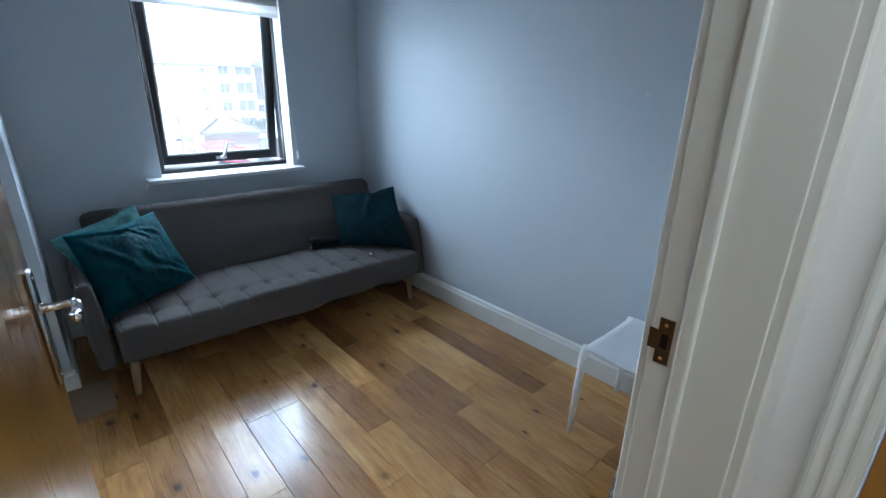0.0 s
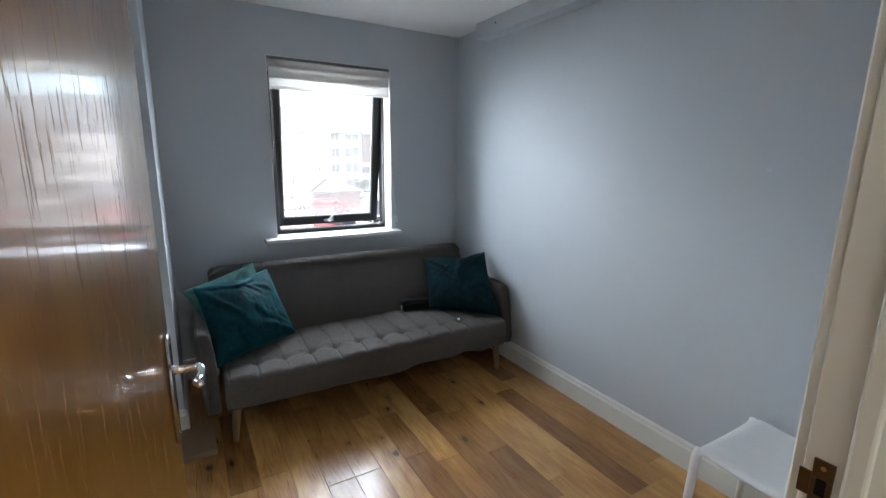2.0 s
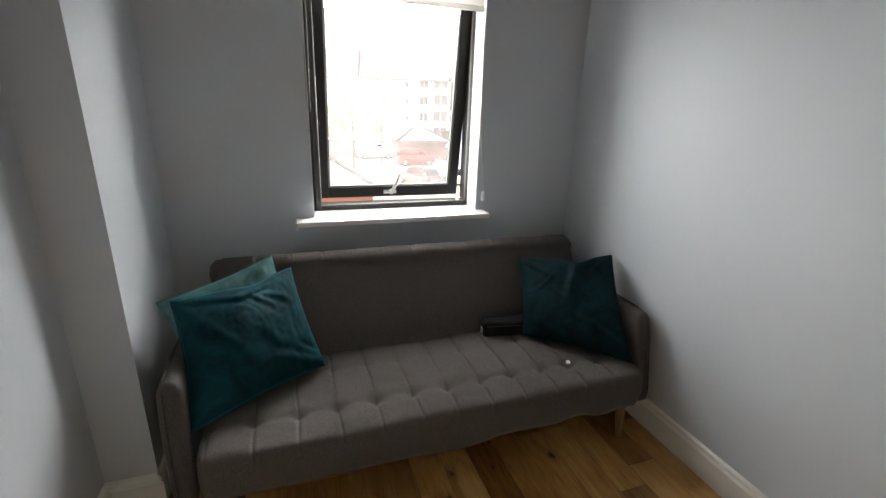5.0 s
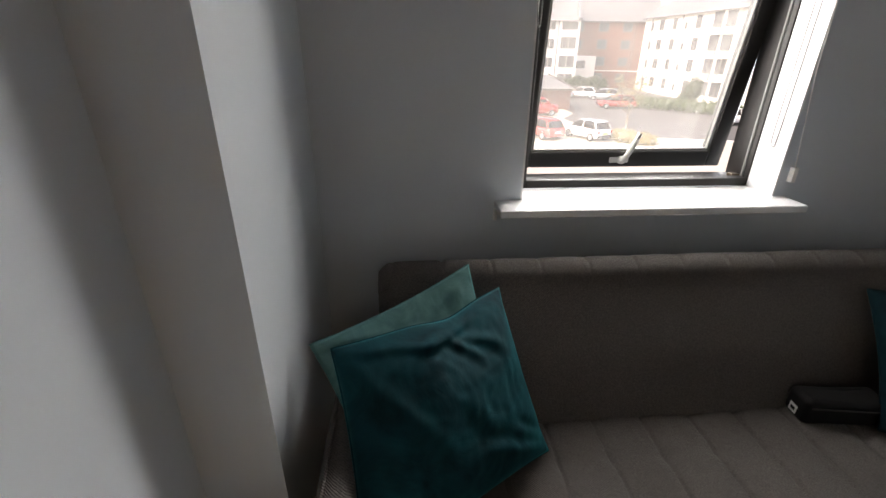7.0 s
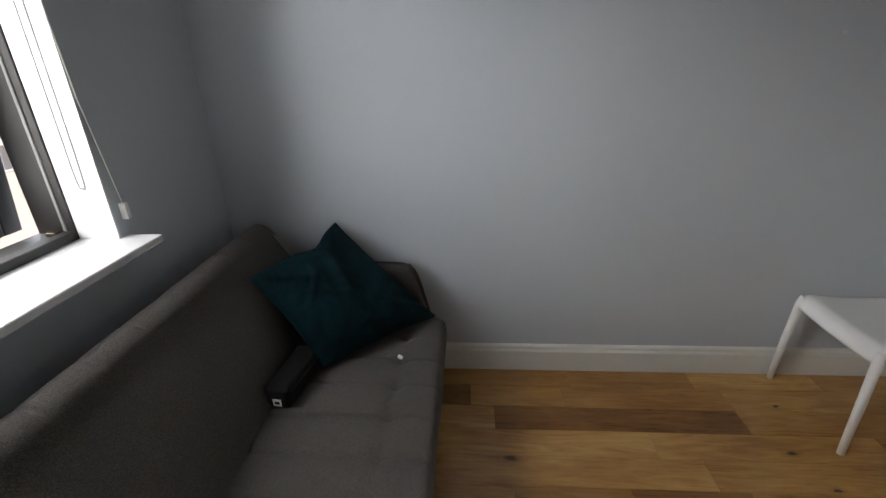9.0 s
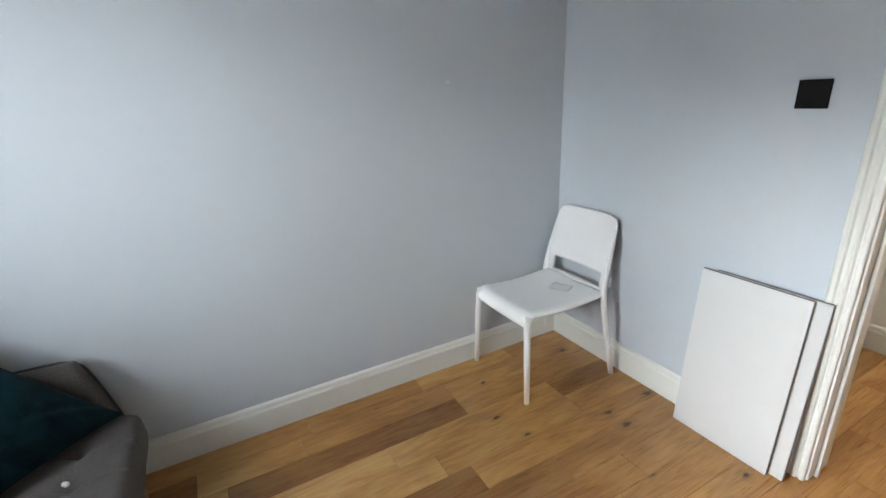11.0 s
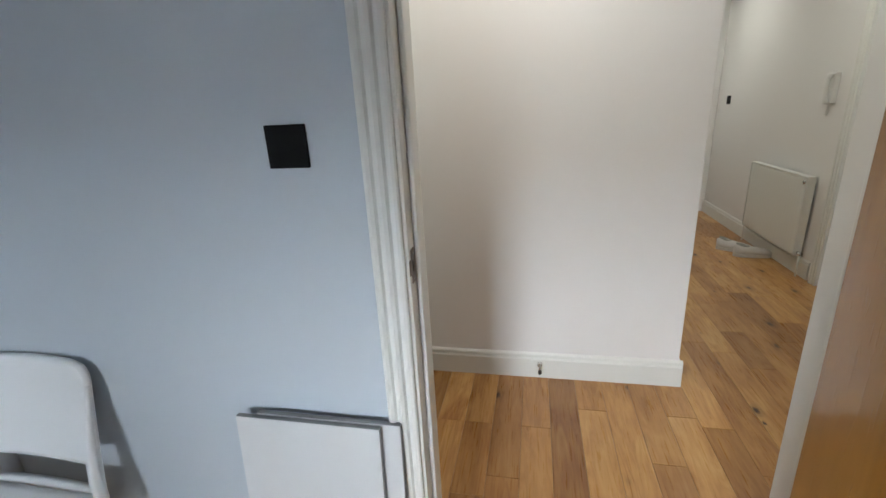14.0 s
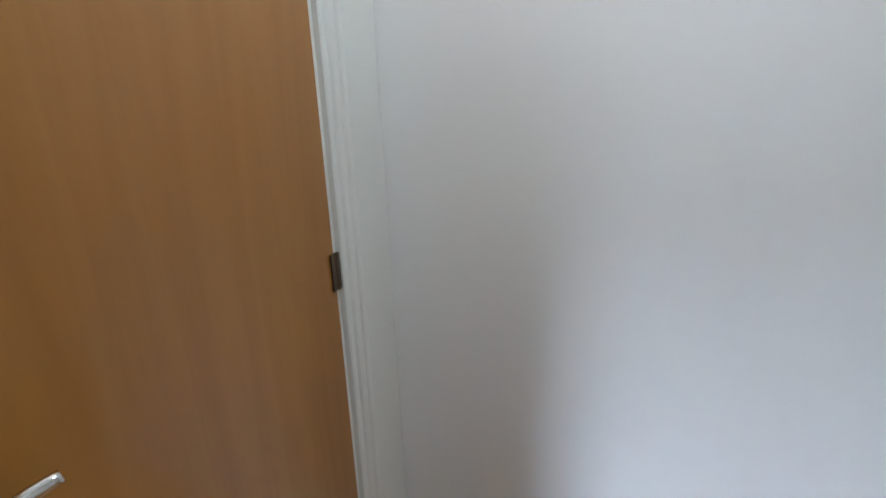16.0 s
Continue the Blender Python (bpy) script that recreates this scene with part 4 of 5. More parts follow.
for x, y, dx in ((SX0 + 0.05, SEAT_F + 0.07, -0.02), (SX1 - 0.05, SEAT_F + 0.07, 0.02), (SX0 + 0.05, 2.58, -0.02), (SX1 - 0.05, 2.58, 0.02)):
    part("leg", tube([(x, y, 0.23), (x + dx, y - 0.005, 0.0)], [0.026, 0.014], 14), LEG_WOOD, sofa, "tapered pale wooden leg", True)


def cushion(label, tl, tr, bl, br, depth, mat, seed, folds=(), name="cushion", pinch=0.0):
    """A scatter cushion between four corners; folds are (from, to, width, height) on its face, each end in -1..1."""
    tl, tr, bl, br = Vector(tl), Vector(tr), Vector(bl), Vector(br)
    centre = (tl + tr + bl + br) / 4
    n = (tr - tl + br - bl).cross(tl - bl + tr - br).normalized()
    ob = thing(name, label, "cushion", "scatter cushions")
    ob.matrix_world = Matrix.Translation(centre)

    def spot(a, b):
        u, v = a * (1 - 0.06 * (1 - b * b)), b * (1 - 0.06 * (1 - a * a))
        v -= pinch * (0.5 + 0.5 * b) ** 2 * math.exp(-(((a - 0.25) / 0.30) ** 2))
        return ((tl * (1 - u) + tr * (1 + u)) * (1 + v) + (bl * (1 - u) + br * (1 + u)) * (1 - v)) / 4 - centre

    def relief(a, b, side):
        q = noise.noise((a * 1.6 + seed, b * 1.6, 0.7)) * 2.4
        h = 0.014 * noise.noise((a * 1.8 + seed, b * 1.8, side * 1.7))
        h += 0.003 * (0.35 - abs(noise.noise((a * 2.6 + seed + q, b * 1.8 + 2 - q, side * 2.9))))
        h += 0.0025 * (0.3 - abs(noise.noise((a * 5.5 - q + seed, b * 4.0 + q, side * 4.1)))) + 0.002 * noise.noise((a * 13 + seed, b * 13, side))
        for (a0, b0), (a1, b1), w, amp in folds if side > 0 else ():
            da, db = a1 - a0, b1 - b0
            run = ((a - a0) * da + (b - b0) * db) / (da * da + db * db)
            off = ((a - a0) * db - (b - b0) * da) / math.hypot(da, db) + 0.04 * noise.noise((a * 3, b * 3, seed))
            ends = max(0.0, min(1.0, run * 4 + 0.3)) * max(0.0, min(1.0, (1 - run) * 3 + 0.2))
            h += 0.75 * amp * ends * (math.exp(-((off / w) ** 2)) - 0.7 * math.exp(-(((off - 1.7 * w) / w) ** 2)))
        return h

    bm = bmesh.new()
    N = 64
    grids = []
    for side in (1, -1):
        grid = []
        for j in range(N + 1):
            row = []
            for i in range(N + 1):
                if side < 0 and (i in (0, N) or j in (0, N)):
                    row.append(grids[0][j][i])
                    continue
                a, b = 2 * i / N - 1, 2 * j / N - 1
                edge = max(abs(a), abs(b))
                puffed = depth * ((1 - a * a) * (1 - b * b)) ** 0.5
                t = puffed + relief(a, b, side) * (1 - edge ** 8)
                row.append(bm.verts.new(spot(a, b) + n * (side * max(t, 0.003))))
            grid.append(row)
        grids.append(grid)
    for g, flip in ((grids[0], False), (grids[1], True)):
        for j in range(N):
            for i in range(N):
                q = [g[j][i], g[j][i + 1], g[j + 1][i + 1], g[j + 1][i]]
                bm.faces.new(q[::-1] if flip else q)
    part("cover", bm, mat, ob, "", True)
    seam = []
    for k in range(4 * N):
        s, i = divmod(k, N)
        seam.append(spot(*((2 * i / N - 1, -1), (1, 2 * i / N - 1), (1 - 2 * i / N, 1), (-1, 1 - 2 * i / N))[s]))
    part("seam", tube(seam + seam[:1], 0.0028, 5), mat, ob, "", True)
    return ob


cushion("plump teal velvet cushion leaning on the backrest", (-1.985, 2.455, 0.755), (-1.575, 2.678, 0.765), (-1.915, 2.165, 0.405), (-1.465, 2.462, 0.400), 0.085, TEAL, 1.3, [
    ((-1.0, 0.95), (0.15, 0.70), 0.060, 0.010), ((-0.25, 0.72), (0.45, 0.92), 0.050, 0.014), ((0.05, 0.82), (0.42, 0.38), 0.050, 0.010), ((-0.95, 0.85), (-0.45, 0.05), 0.08, 0.009),
    ((0.25, 0.75), (0.75, 0.40), 0.06, 0.008), ((1.0, -0.95), (0.05, -0.42), 0.09, 0.013), ((0.95, -0.75), (0.50, -0.45), 0.05, 0.011), ((-0.6, 0.35), (-0.15, -0.35), 0.07, 0.009), ((0.1, 0.1), (0.35, -0.45), 0.09, 0.008)], pinch=0.07)
cushion("teal velvet cushion tucked behind another, painted paler for window light", (-2.040, 2.500, 0.735), (-1.650, 2.745, 0.803), (-1.870, 2.290, 0.410), (-1.530, 2.560, 0.405), 0.040, TEAL_LIT, 5.1, [
    ((0.95, 0.95), (0.2, 0.70), 0.05, 0.008), ((-1.0, 0.95), (-0.2, 0.80), 0.05, 0.009), ((-1.0, 0.8), (-0.75, 0.2), 0.06, 0.010)])
# This cushion faces away from the window; its colour carries that shade.
cushion("teal velvet cushion slumped in the sofa's corner, painted darker for shade", (-0.465, 2.690, 0.712), (-0.025, 2.520, 0.750), (-0.540, 2.455, 0.405), (-0.195, 2.095, 0.405), 0.080, TEAL_SHADED, 8.7, [
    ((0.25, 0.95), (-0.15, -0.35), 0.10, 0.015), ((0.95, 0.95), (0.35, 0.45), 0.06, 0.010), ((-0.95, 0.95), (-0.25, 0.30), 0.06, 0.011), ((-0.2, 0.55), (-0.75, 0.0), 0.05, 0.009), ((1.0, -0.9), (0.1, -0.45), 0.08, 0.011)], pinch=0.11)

# odds and ends on the seat
box_1 = thing("zip_bag", "black soft zip bag with small white label", "bag", at=pose(-0.63, 2.535, 0.426, 0, 0, -8))
bm = box(-0.085, 0.140, -0.042, 0.040, -0.040, 0.038, bevel=0.016, segments=4)
bmesh.ops.subdivide_edges(bm, edges=bm.edges, cuts=2)
for vert in bm.verts:
    if vert.co.x > -0.07:
        vert.co.z += 0.010 * noise.noise(vert.co * 16) * (vert.co.z > 0)
        vert.co.y += 0.006 * noise.noise(vert.co * 19 + Vector((3, 1, 2)))
part("case", bm, BLACK, box_1, "", True)
part("zip", tube([(-0.070, -0.0425, 0.018), (0.0, -0.045, 0.020), (0.08, -0.045, 0.018), (0.125, -0.042, 0.016)], 0.0025, 6), STOP_RUBBER, box_1, "black zip")
part("label", box(-0.0865, -0.0852, -0.014, 0.014, -0.028, -0.002), PAPER, box_1, "white printed label")
part("barcode", boxes((-0.0872, -0.0866, -0.008, 0.008, -0.020, -0.010)), BLACK, box_1, "black printed mark")
scrap = thing("paper_scrap", "tiny crumpled white paper scrap on the seat", "scrap", at=pose(-0.447, 2.205, 0.389, 10, 5, 30))
bm = bmesh.new()
bmesh.ops.create_icosphere(bm, subdivisions=2, radius=1.0, matrix=Matrix.Diagonal((0.014, 0.009, 0.007, 1)))
for vert in bm.verts:
    vert.co *= 1 + 0.3 * noise.noise(vert.co * 140)
part("crumple", bm, PAPER, scrap)

offcut = thing("floor_board_offcut", "pale wooden board offcut lying on the floor", "offcut", at=pose(0, 0, 0))
part("board", box(-2.235, -1.955, 2.045, 2.312, 0.001, 0.030, bevel=0.006, segments=3), surface("pale_offcut", (0.30, 0.20, 0.125), rough=0.55, stretch=(1, 6, 1), scale=5), offcut)

# ---- chair ----
chair = thing("dining_chair", "white moulded plastic stacking chair", "chair", at=pose(-0.252, 0.0, 0.0))
rows = []
NS = 30
for j in range(NS + 1):
    u = j / NS
    row = []
    for i in range(25):
        a = 2 * i / 24 - 1
        if u < 0.78:
            y, z = 0.115 + (0.545 - 0.115) * u / 0.78, 0.448 - 0.012 * math.sin(math.pi * u / 0.78)
        else:
            k = (u - 0.78) / 0.22
            ang = k * radians(82)
            y, z = 0.545 + 0.045 * math.sin(ang), 0.448 - 0.045 * (1 - math.cos(ang)) - 0.012 * k
        front = max(0.0, (u - 0.70) / 0.30)
        half = 0.209 - 0.006 * front ** 3
        side = max(0.0, abs(a) - 0.82) / 0.18
        z -= 0.012 * side ** 2 + 0.008 * (1 - a * a)
        y -= 0.016 * front * side ** 2
        row.append(Vector((a * half, y, z)))
    rows.append(row)
bm = bmesh.new()
top = [[bm.verts.new(p) for p in r] for r in rows]
bot = [[bm.verts.new(p + Vector((0, -0.006 if j > NS * 0.85 else 0, -0.010))) for p in r] for j, r in enumerate(rows)]
for g, flip in ((top, False), (bot, True)):
    for j in range(NS):
        for i in range(24):
            q = [g[j][i], g[j][i + 1], g[j + 1][i + 1], g[j + 1][i]]
            bm.faces.new(q[::-1] if flip else q)
for j in range(NS):
    for i in (0, 24):
        bm.faces.new((top[j][i], top[j + 1][i], bot[j + 1][i], bot[j][i]))
for i in range(24):
    for j in (0, NS):
        bm.faces.new((top[j][i], top[j][i + 1], bot[j][i + 1], bot[j][i]))
part("seat", bm, CHAIR, chair, "", True)


def back_y(z):
    return 0.118 - 0.075 * ((z - 0.44) / 0.36) ** 1.1 if z > 0.44 else 0.118


def back_half(z):
    return 0.207 - 0.018 * (z - 0.44) / 0.36


# one-piece back: a rounded panel above, an open slot, and two uprights down to the seat
bm = bmesh.new()
levels = [0.425 + 0.375 * k / 30 for k in range(31)]
cols = 32
cells = {}
for side in (0, 1):
    for j, z in enumerate(levels):
        for i in range(cols + 1):
            a = 2 * i / cols - 1
            half = back_half(z)
            corner = 0.05
            if z > 0.80 - corner:
                half -= corner * (1 - math.sqrt(max(0, 1 - ((z - 0.80 + corner) / corner) ** 2)))
            y = back_y(z) - 0.012 * (1 - a * a) - side * 0.020
            cells[side, j, i] = bm.verts.new((a * half, y, z))


def open_cell(j, i):
    z, a = (levels[j] + levels[j + 1]) / 2, 2 * (i + 0.5) / cols - 1
    return 0.452 < z < 0.528 and abs(a) < 0.84


for j in range(30):
    for i in range(cols):
        if open_cell(j, i):
            for dj, di in ((0, -1), (0, 1), (-1, 0), (1, 0)):
                if not open_cell(j + dj, i + di):
                    e = {(0, -1): ((j, i), (j + 1, i)), (0, 1): ((j, i + 1), (j + 1, i + 1)), (-1, 0): ((j, i), (j, i + 1)), (1, 0): ((j + 1, i), (j + 1, i + 1))}[dj, di]
                    bm.faces.new((cells[0, e[0][0], e[0][1]], cells[0, e[1][0], e[1][1]], cells[1, e[1][0], e[1][1]], cells[1, e[0][0], e[0][1]]))
            continue
        for side in (0, 1):
            q = [cells[side, j, i], cells[side, j, i + 1], cells[side, j + 1, i + 1], cells[side, j + 1, i]]
            bm.faces.new(q if side else q[::-1])
for j in range(30):
    for i in (0, cols):
        bm.faces.new((cells[0, j, i], cells[0, j + 1, i], cells[1, j + 1, i], cells[1, j, i]))
for i in range(cols):
    for j in (0, 30):
        bm.faces.new((cells[0, j, i], cells[0, j, i + 1], cells[1, j, i + 1], cells[1, j, i]))
part("backrest", bm, CHAIR, chair, "rounded back panel above an open slot", True)
for sx in (-1, 1):
    part("leg", tube([(sx * 0.191, 0.566, 0.432), (sx * 0.195, 0.572, 0.40), (sx * 0.205, 0.578, 0.20), (sx * 0.213, 0.582, 0.0)], [0.0155, 0.0165, 0.0150, 0.0125], 12), CHAIR, chair, "", True)
    part("leg", tube(curve_points([(sx * 0.192, 0.052, 0.74), (sx * 0.200, 0.095, 0.58), (sx * 0.207, 0.118, 0.45), (sx * 0.222, 0.110, 0.30), (sx * 0.252, 0.072, 0.0)], 4), [0.006 + 0.010 * min(1, k / 9) - 0.004 * max(0, (k - 10) / 7) for k in range(17)], 12), CHAIR, chair, "splayed rear leg", True)
leaflet = thing("plastic_packet", "small clear and white packet on the chair seat", "packet", at=pose(-0.29, 0.235, 0.4395, 0, 0, 24))
bm = bmesh.new()
bmesh.ops.create_grid(bm, x_segments=10, y_segments=8, size=0.5)
for vert in bm.verts:
    vert.co = Vector((vert.co.x * 0.10, vert.co.y * 0.065, 0.004 + 0.004 * noise.noise(vert.co * 5)))
low = bmesh.ops.extrude_face_region(bm, geom=list(bm.faces))
for vert in [g for g in low["geom"] if isinstance(g, bmesh.types.BMVert)]:
    vert.co.z = 0.0
part("sheet", bm, PAPER, leaflet, "", True)

# ---- boards leaning by the door ----
for x, ybot, ytop, label in ((-0.873, 0.088, 0.036, "white melamine board leaning on the wall"), (-0.918, 0.066, 0.018, "white melamine board behind another")):
    bd = thing("shelf_board", label, "board", "boards leaning by the door", at=Matrix.Translation((x, ybot, 0.001)))
    tilt = math.atan2(ybot - ytop, 0.69)
    rot = pose(0, 0, 0, math.degrees(tilt), 0, 0)
    def turned(bm):
        bmesh.ops.transform(bm, matrix=rot, verts=bm.verts)
        return bm
    part("panel", turned(box(-0.370, 0.0, 0.0, 0.016, 0.0, 0.69, bevel=0.0008)), BOARD, bd)
    part("top_edging", turned(box(-0.3695, -0.0005, 0.002, 0.0145, 0.6901, 0.6915)), BOARD_EDGE, bd, "bare grey board edge")
    part("side_edging", turned(box(-0.3715, -0.3701, 0.001, 0.015, 0.001, 0.689)), BOARD_EDGE, bd, "bare grey board edge")

# ---- hall: radiator, intercom, shoes ----
rad = thing("radiator", "white steel panel radiator on the wall", "radiator", at=pose(CORR_X, -3.26, 0))
rings = []
for k in range(89):
    y = -0.44 + 0.01 * k
    edge = 0.004 * (k in (0, 88))
    ridge = 0.0009 * math.sin(2 * math.pi * y / 0.04)
    rings.append([(0.055, y, 0.155 + edge), (0.072 - edge, y, 0.155 + edge), (0.075 - edge, y, 0.17), (0.0755 - edge + ridge, y, 0.20), (0.0755 - edge + ridge, y, 0.70), (0.075 - edge, y, 0.73), (0.072 - edge, y, 0.745 - edge), (0.055, y, 0.745 - edge)])
part("panel", loft(rings), GLOSS_WHITE, rad, "", True)
part("rear_panel", box(0.022, 0.045, -0.43, 0.43, 0.17, 0.73, bevel=0.005), GLOSS_WHITE, rad)
part("top_grille", box(0.02, 0.078, -0.442, 0.442, 0.746, 0.756, bevel=0.002), GLOSS_WHITE, rad)
for y in (-0.446, 0.442):
    part("side_cover", box(0.02, 0.078, y, y + 0.004, 0.16, 0.75), GLOSS_WHITE, rad)
    part("pipe", tube([(0.045, y + (0.03 if y > 0 else -0.03), 0.0), (0.045, y + (0.03 if y > 0 else -0.03), 0.17)], 0.0075, 10), GLOSS_WHITE, rad, "white pipe tail", True)
    part("valve", tube([(0.045, y - 0.005, 0.18), (0.045, y + (0.045 if y > 0 else -0.045), 0.18)], 0.014, 12), CHROME, rad, "chrome valve", True)
part("bleed_plug", tube([(0.075, 0.415, 0.715), (0.082, 0.415, 0.715)], 0.014, 12), CHROME, rad, "chrome end plug", True)
phone = thing("door_entry_phone", "white door entry phone with hanging handset", "intercom", at=pose(CORR_X, -2.86, 1.36))
part("base", box(0.0, 0.035, -0.045, 0.045, -0.10, 0.10, bevel=0.008), WHITE_PLASTIC, phone)
bm = tube(curve_points([(0.05, 0.02, 0.09), (0.062, 0.02, 0.05), (0.06, 0.02, -0.05), (0.05, 0.02, -0.10)], 5), [0.018] * 4 + [0.013] * 8 + [0.018] * 4, 10)
part("handset", bm, WHITE_PLASTIC, phone, "", True)
coil = [(0.03 + 0.006 * math.sin(k * 1.6), 0.02 + 0.006 * math.cos(k * 1.6) - 0.00015 * k, -0.10 - 0.0016 * k) for k in range(50)]
part("cord", tube(coil, 0.0022, 5), WHITE_PLASTIC, phone, "coiled white cord", True)
for m in (pose(-3.44, -3.24, 0, 0, 0, 82), pose(-3.36, -3.40, 0, 0, 0, 64)):
    shoe = thing("shoe", "white leather trainer on the floor", "shoe", "pair of trainers by the radiator", at=m)
    rings, soles = [], []
    for k in range(13):
        u = k / 12
        y = -0.14 + 0.28 * u
        round_off = max(0.30, (1 - abs(2 * u - 1) ** 5) ** 0.5)
        w = 0.044 * (0.78 + 0.22 * math.sin(math.pi * min(1, 0.15 + u * 0.85))) * round_off
        h = 0.105 - 0.05 * max(0, (u - 0.25)) / 0.75 - 0.03 * max(0, (u - 0.8) / 0.2) ** 2
        rings.append([(w * math.cos(t), y, 0.028 + h * 0.7 * max(0, math.sin(t)) ** 0.7) for t in (math.pi * j / 10 for j in range(11))])
        soles.append([(sx * w * f, y, z + 0.008 * max(0, u - 0.7)) for sx, f, z in ((-1, 0.96, 0.0), (1, 0.96, 0.0), (1, 1.06, 0.010), (1, 1.04, 0.026), (-1, 1.04, 0.026), (-1, 1.06, 0.010))])
    part("upper", loft(rings), SHOE, shoe, "", True)
    part("sole", loft(soles), SHOE, shoe)
    part("collar", tube([(0.022 * math.cos(t), -0.075 + 0.045 * math.sin(t), 0.10 - 0.012 * math.sin(t)) for t in (2 * math.pi * j / 14 for j in range(15))], 0.008, 6), BATH_PANEL, shoe, "grey padded collar", True)

# ---- bathroom and bedroom beyond the hall ----
bath = thing("bathtub", "white bathtub with a grey side panel", "bathtub", at=pose(-2.99, -5.4, 0))
part("side_panel", box(-0.69, 0.69, 0.33, 0.35, 0.13, 0.53, bevel=0.003), BATH_PANEL, bath, "grey bath panel")
part("plinth", box(-0.69, 0.69, 0.335, 0.365, 0.0, 0.13, bevel=0.003), GLOSS_WHITE, bath)
part("rim", boxes((-0.69, 0.69, 0.28, 0.37, 0.53, 0.57), (-0.69, 0.69, -0.355, -0.28, 0.53, 0.57), (-0.69, -0.6, -0.28, 0.28, 0.53, 0.57), (0.6, 0.69, -0.28, 0.28, 0.53, 0.57), bevel=0.008), SILL_WHITE, bath)
part("tub", boxes((-0.62, 0.62, -0.3, 0.3, 0.15, 0.17), (-0.62, 0.62, 0.28, 0.3, 0.17, 0.53), (-0.62, 0.62, -0.3, -0.28, 0.17, 0.53)), SILL_WHITE, bath)
wardrobe = thing("mirror_wardrobe", "sliding wardrobe with tall mirrored doors", "wardrobe", at=pose(0, 0, 0))
part("carcass", boxes((-6.8, -4.705, -4.715, -4.16, 0.0, 2.3)), GLOSS_WHITE, wardrobe)
part("bottom_track", box(-6.8, -4.705, -4.17, -4.095, 0.0, 0.022, bevel=0.003), EDGE, wardrobe, "brown bottom track")
for x0, x1, y in ((-5.75, -4.71, -4.108), (-6.79, -5.72, -4.138)):
    door = part("mirror_door", box(x0 + 0.02, x1 - 0.02, y - 0.006, y, 0.03, 2.25), MIRROR, wardrobe, "tall mirrored sliding door")
    part("door_trim", boxes((x0, x0 + 0.02, y - 0.012, y + 0.004, 0.025, 2.26), (x1 - 0.02, x1, y - 0.012, y + 0.004, 0.025, 2.26), (x0 + 0.02, x1 - 0.02, y - 0.01, y + 0.003, 1.0, 1.014), (x0 + 0.02, x1 - 0.02, y - 0.01, y + 0.003, 1.485, 1.499), (x0 + 0.02, x1 - 0.02, y - 0.01, y + 0.003, 1.965, 1.979)), SILL_WHITE, door, "white trim bars")
bed = thing("double_bed", "double bed with black padded frame", "bed", at=pose(-5.7, -2.63, 0, 0, 0, 90))
part("base", box(-0.78, 0.78, -1.0, 0.98, 0.03, 0.32, bevel=0.03, segments=3), BED_DARK, bed, "black padded bed base")
part("headboard", box(-0.80, 0.80, 0.98, 1.06, 0.03, 0.96, bevel=0.03, segments=3), BED_DARK, bed, "black padded headboard")
part("mattress", box(-0.75, 0.75, -0.97, 0.97, 0.321, 0.48, bevel=0.04, segments=4), SHEET, bed, "white sheeted mattress", True)
cushion("mustard yellow pillow lying on the mattress", (-6.60, -2.72, 0.665), (-6.55, -2.18, 0.665), (-6.08, -2.74, 0.495), (-6.04, -2.18, 0.495), 0.07, YELLOW, 3.3, name="pillow")


# ---- outside the window ----
G = -5.1


def flat(points, z, thick):
    bm = bmesh.new()
    lo = [bm.verts.new((x, y, z - thick)) for x, y in points]
    hi = [bm.verts.new((x, y, z)) for x, y in points]
    n = len(points)
    bm.faces.new(hi)
    bm.faces.new(lo[::-1])
    for j in range(n):
        bm.faces.new((lo[j], lo[(j + 1) % n], hi[(j + 1) % n], hi[j]))
    return bm


structure(part("ground", flat([(-1500, -1500), (1500, -1500), (1500, 1500), (-1500, 1500)], G - 0.02, 0.2), ASPHALT), "grey asphalt car park and road", "ground")
structure(part("pavement", flat([(-60, 6), (70, 6), (70, 18), (24, 33.6), (15.6, 35.4), (14.4, 39), (14.0, 46), (16.5, 50), (16.5, 54), (-60, 60)], G + 0.03, 0.1), PAVING), "pale block paving in the sun", "pavement")


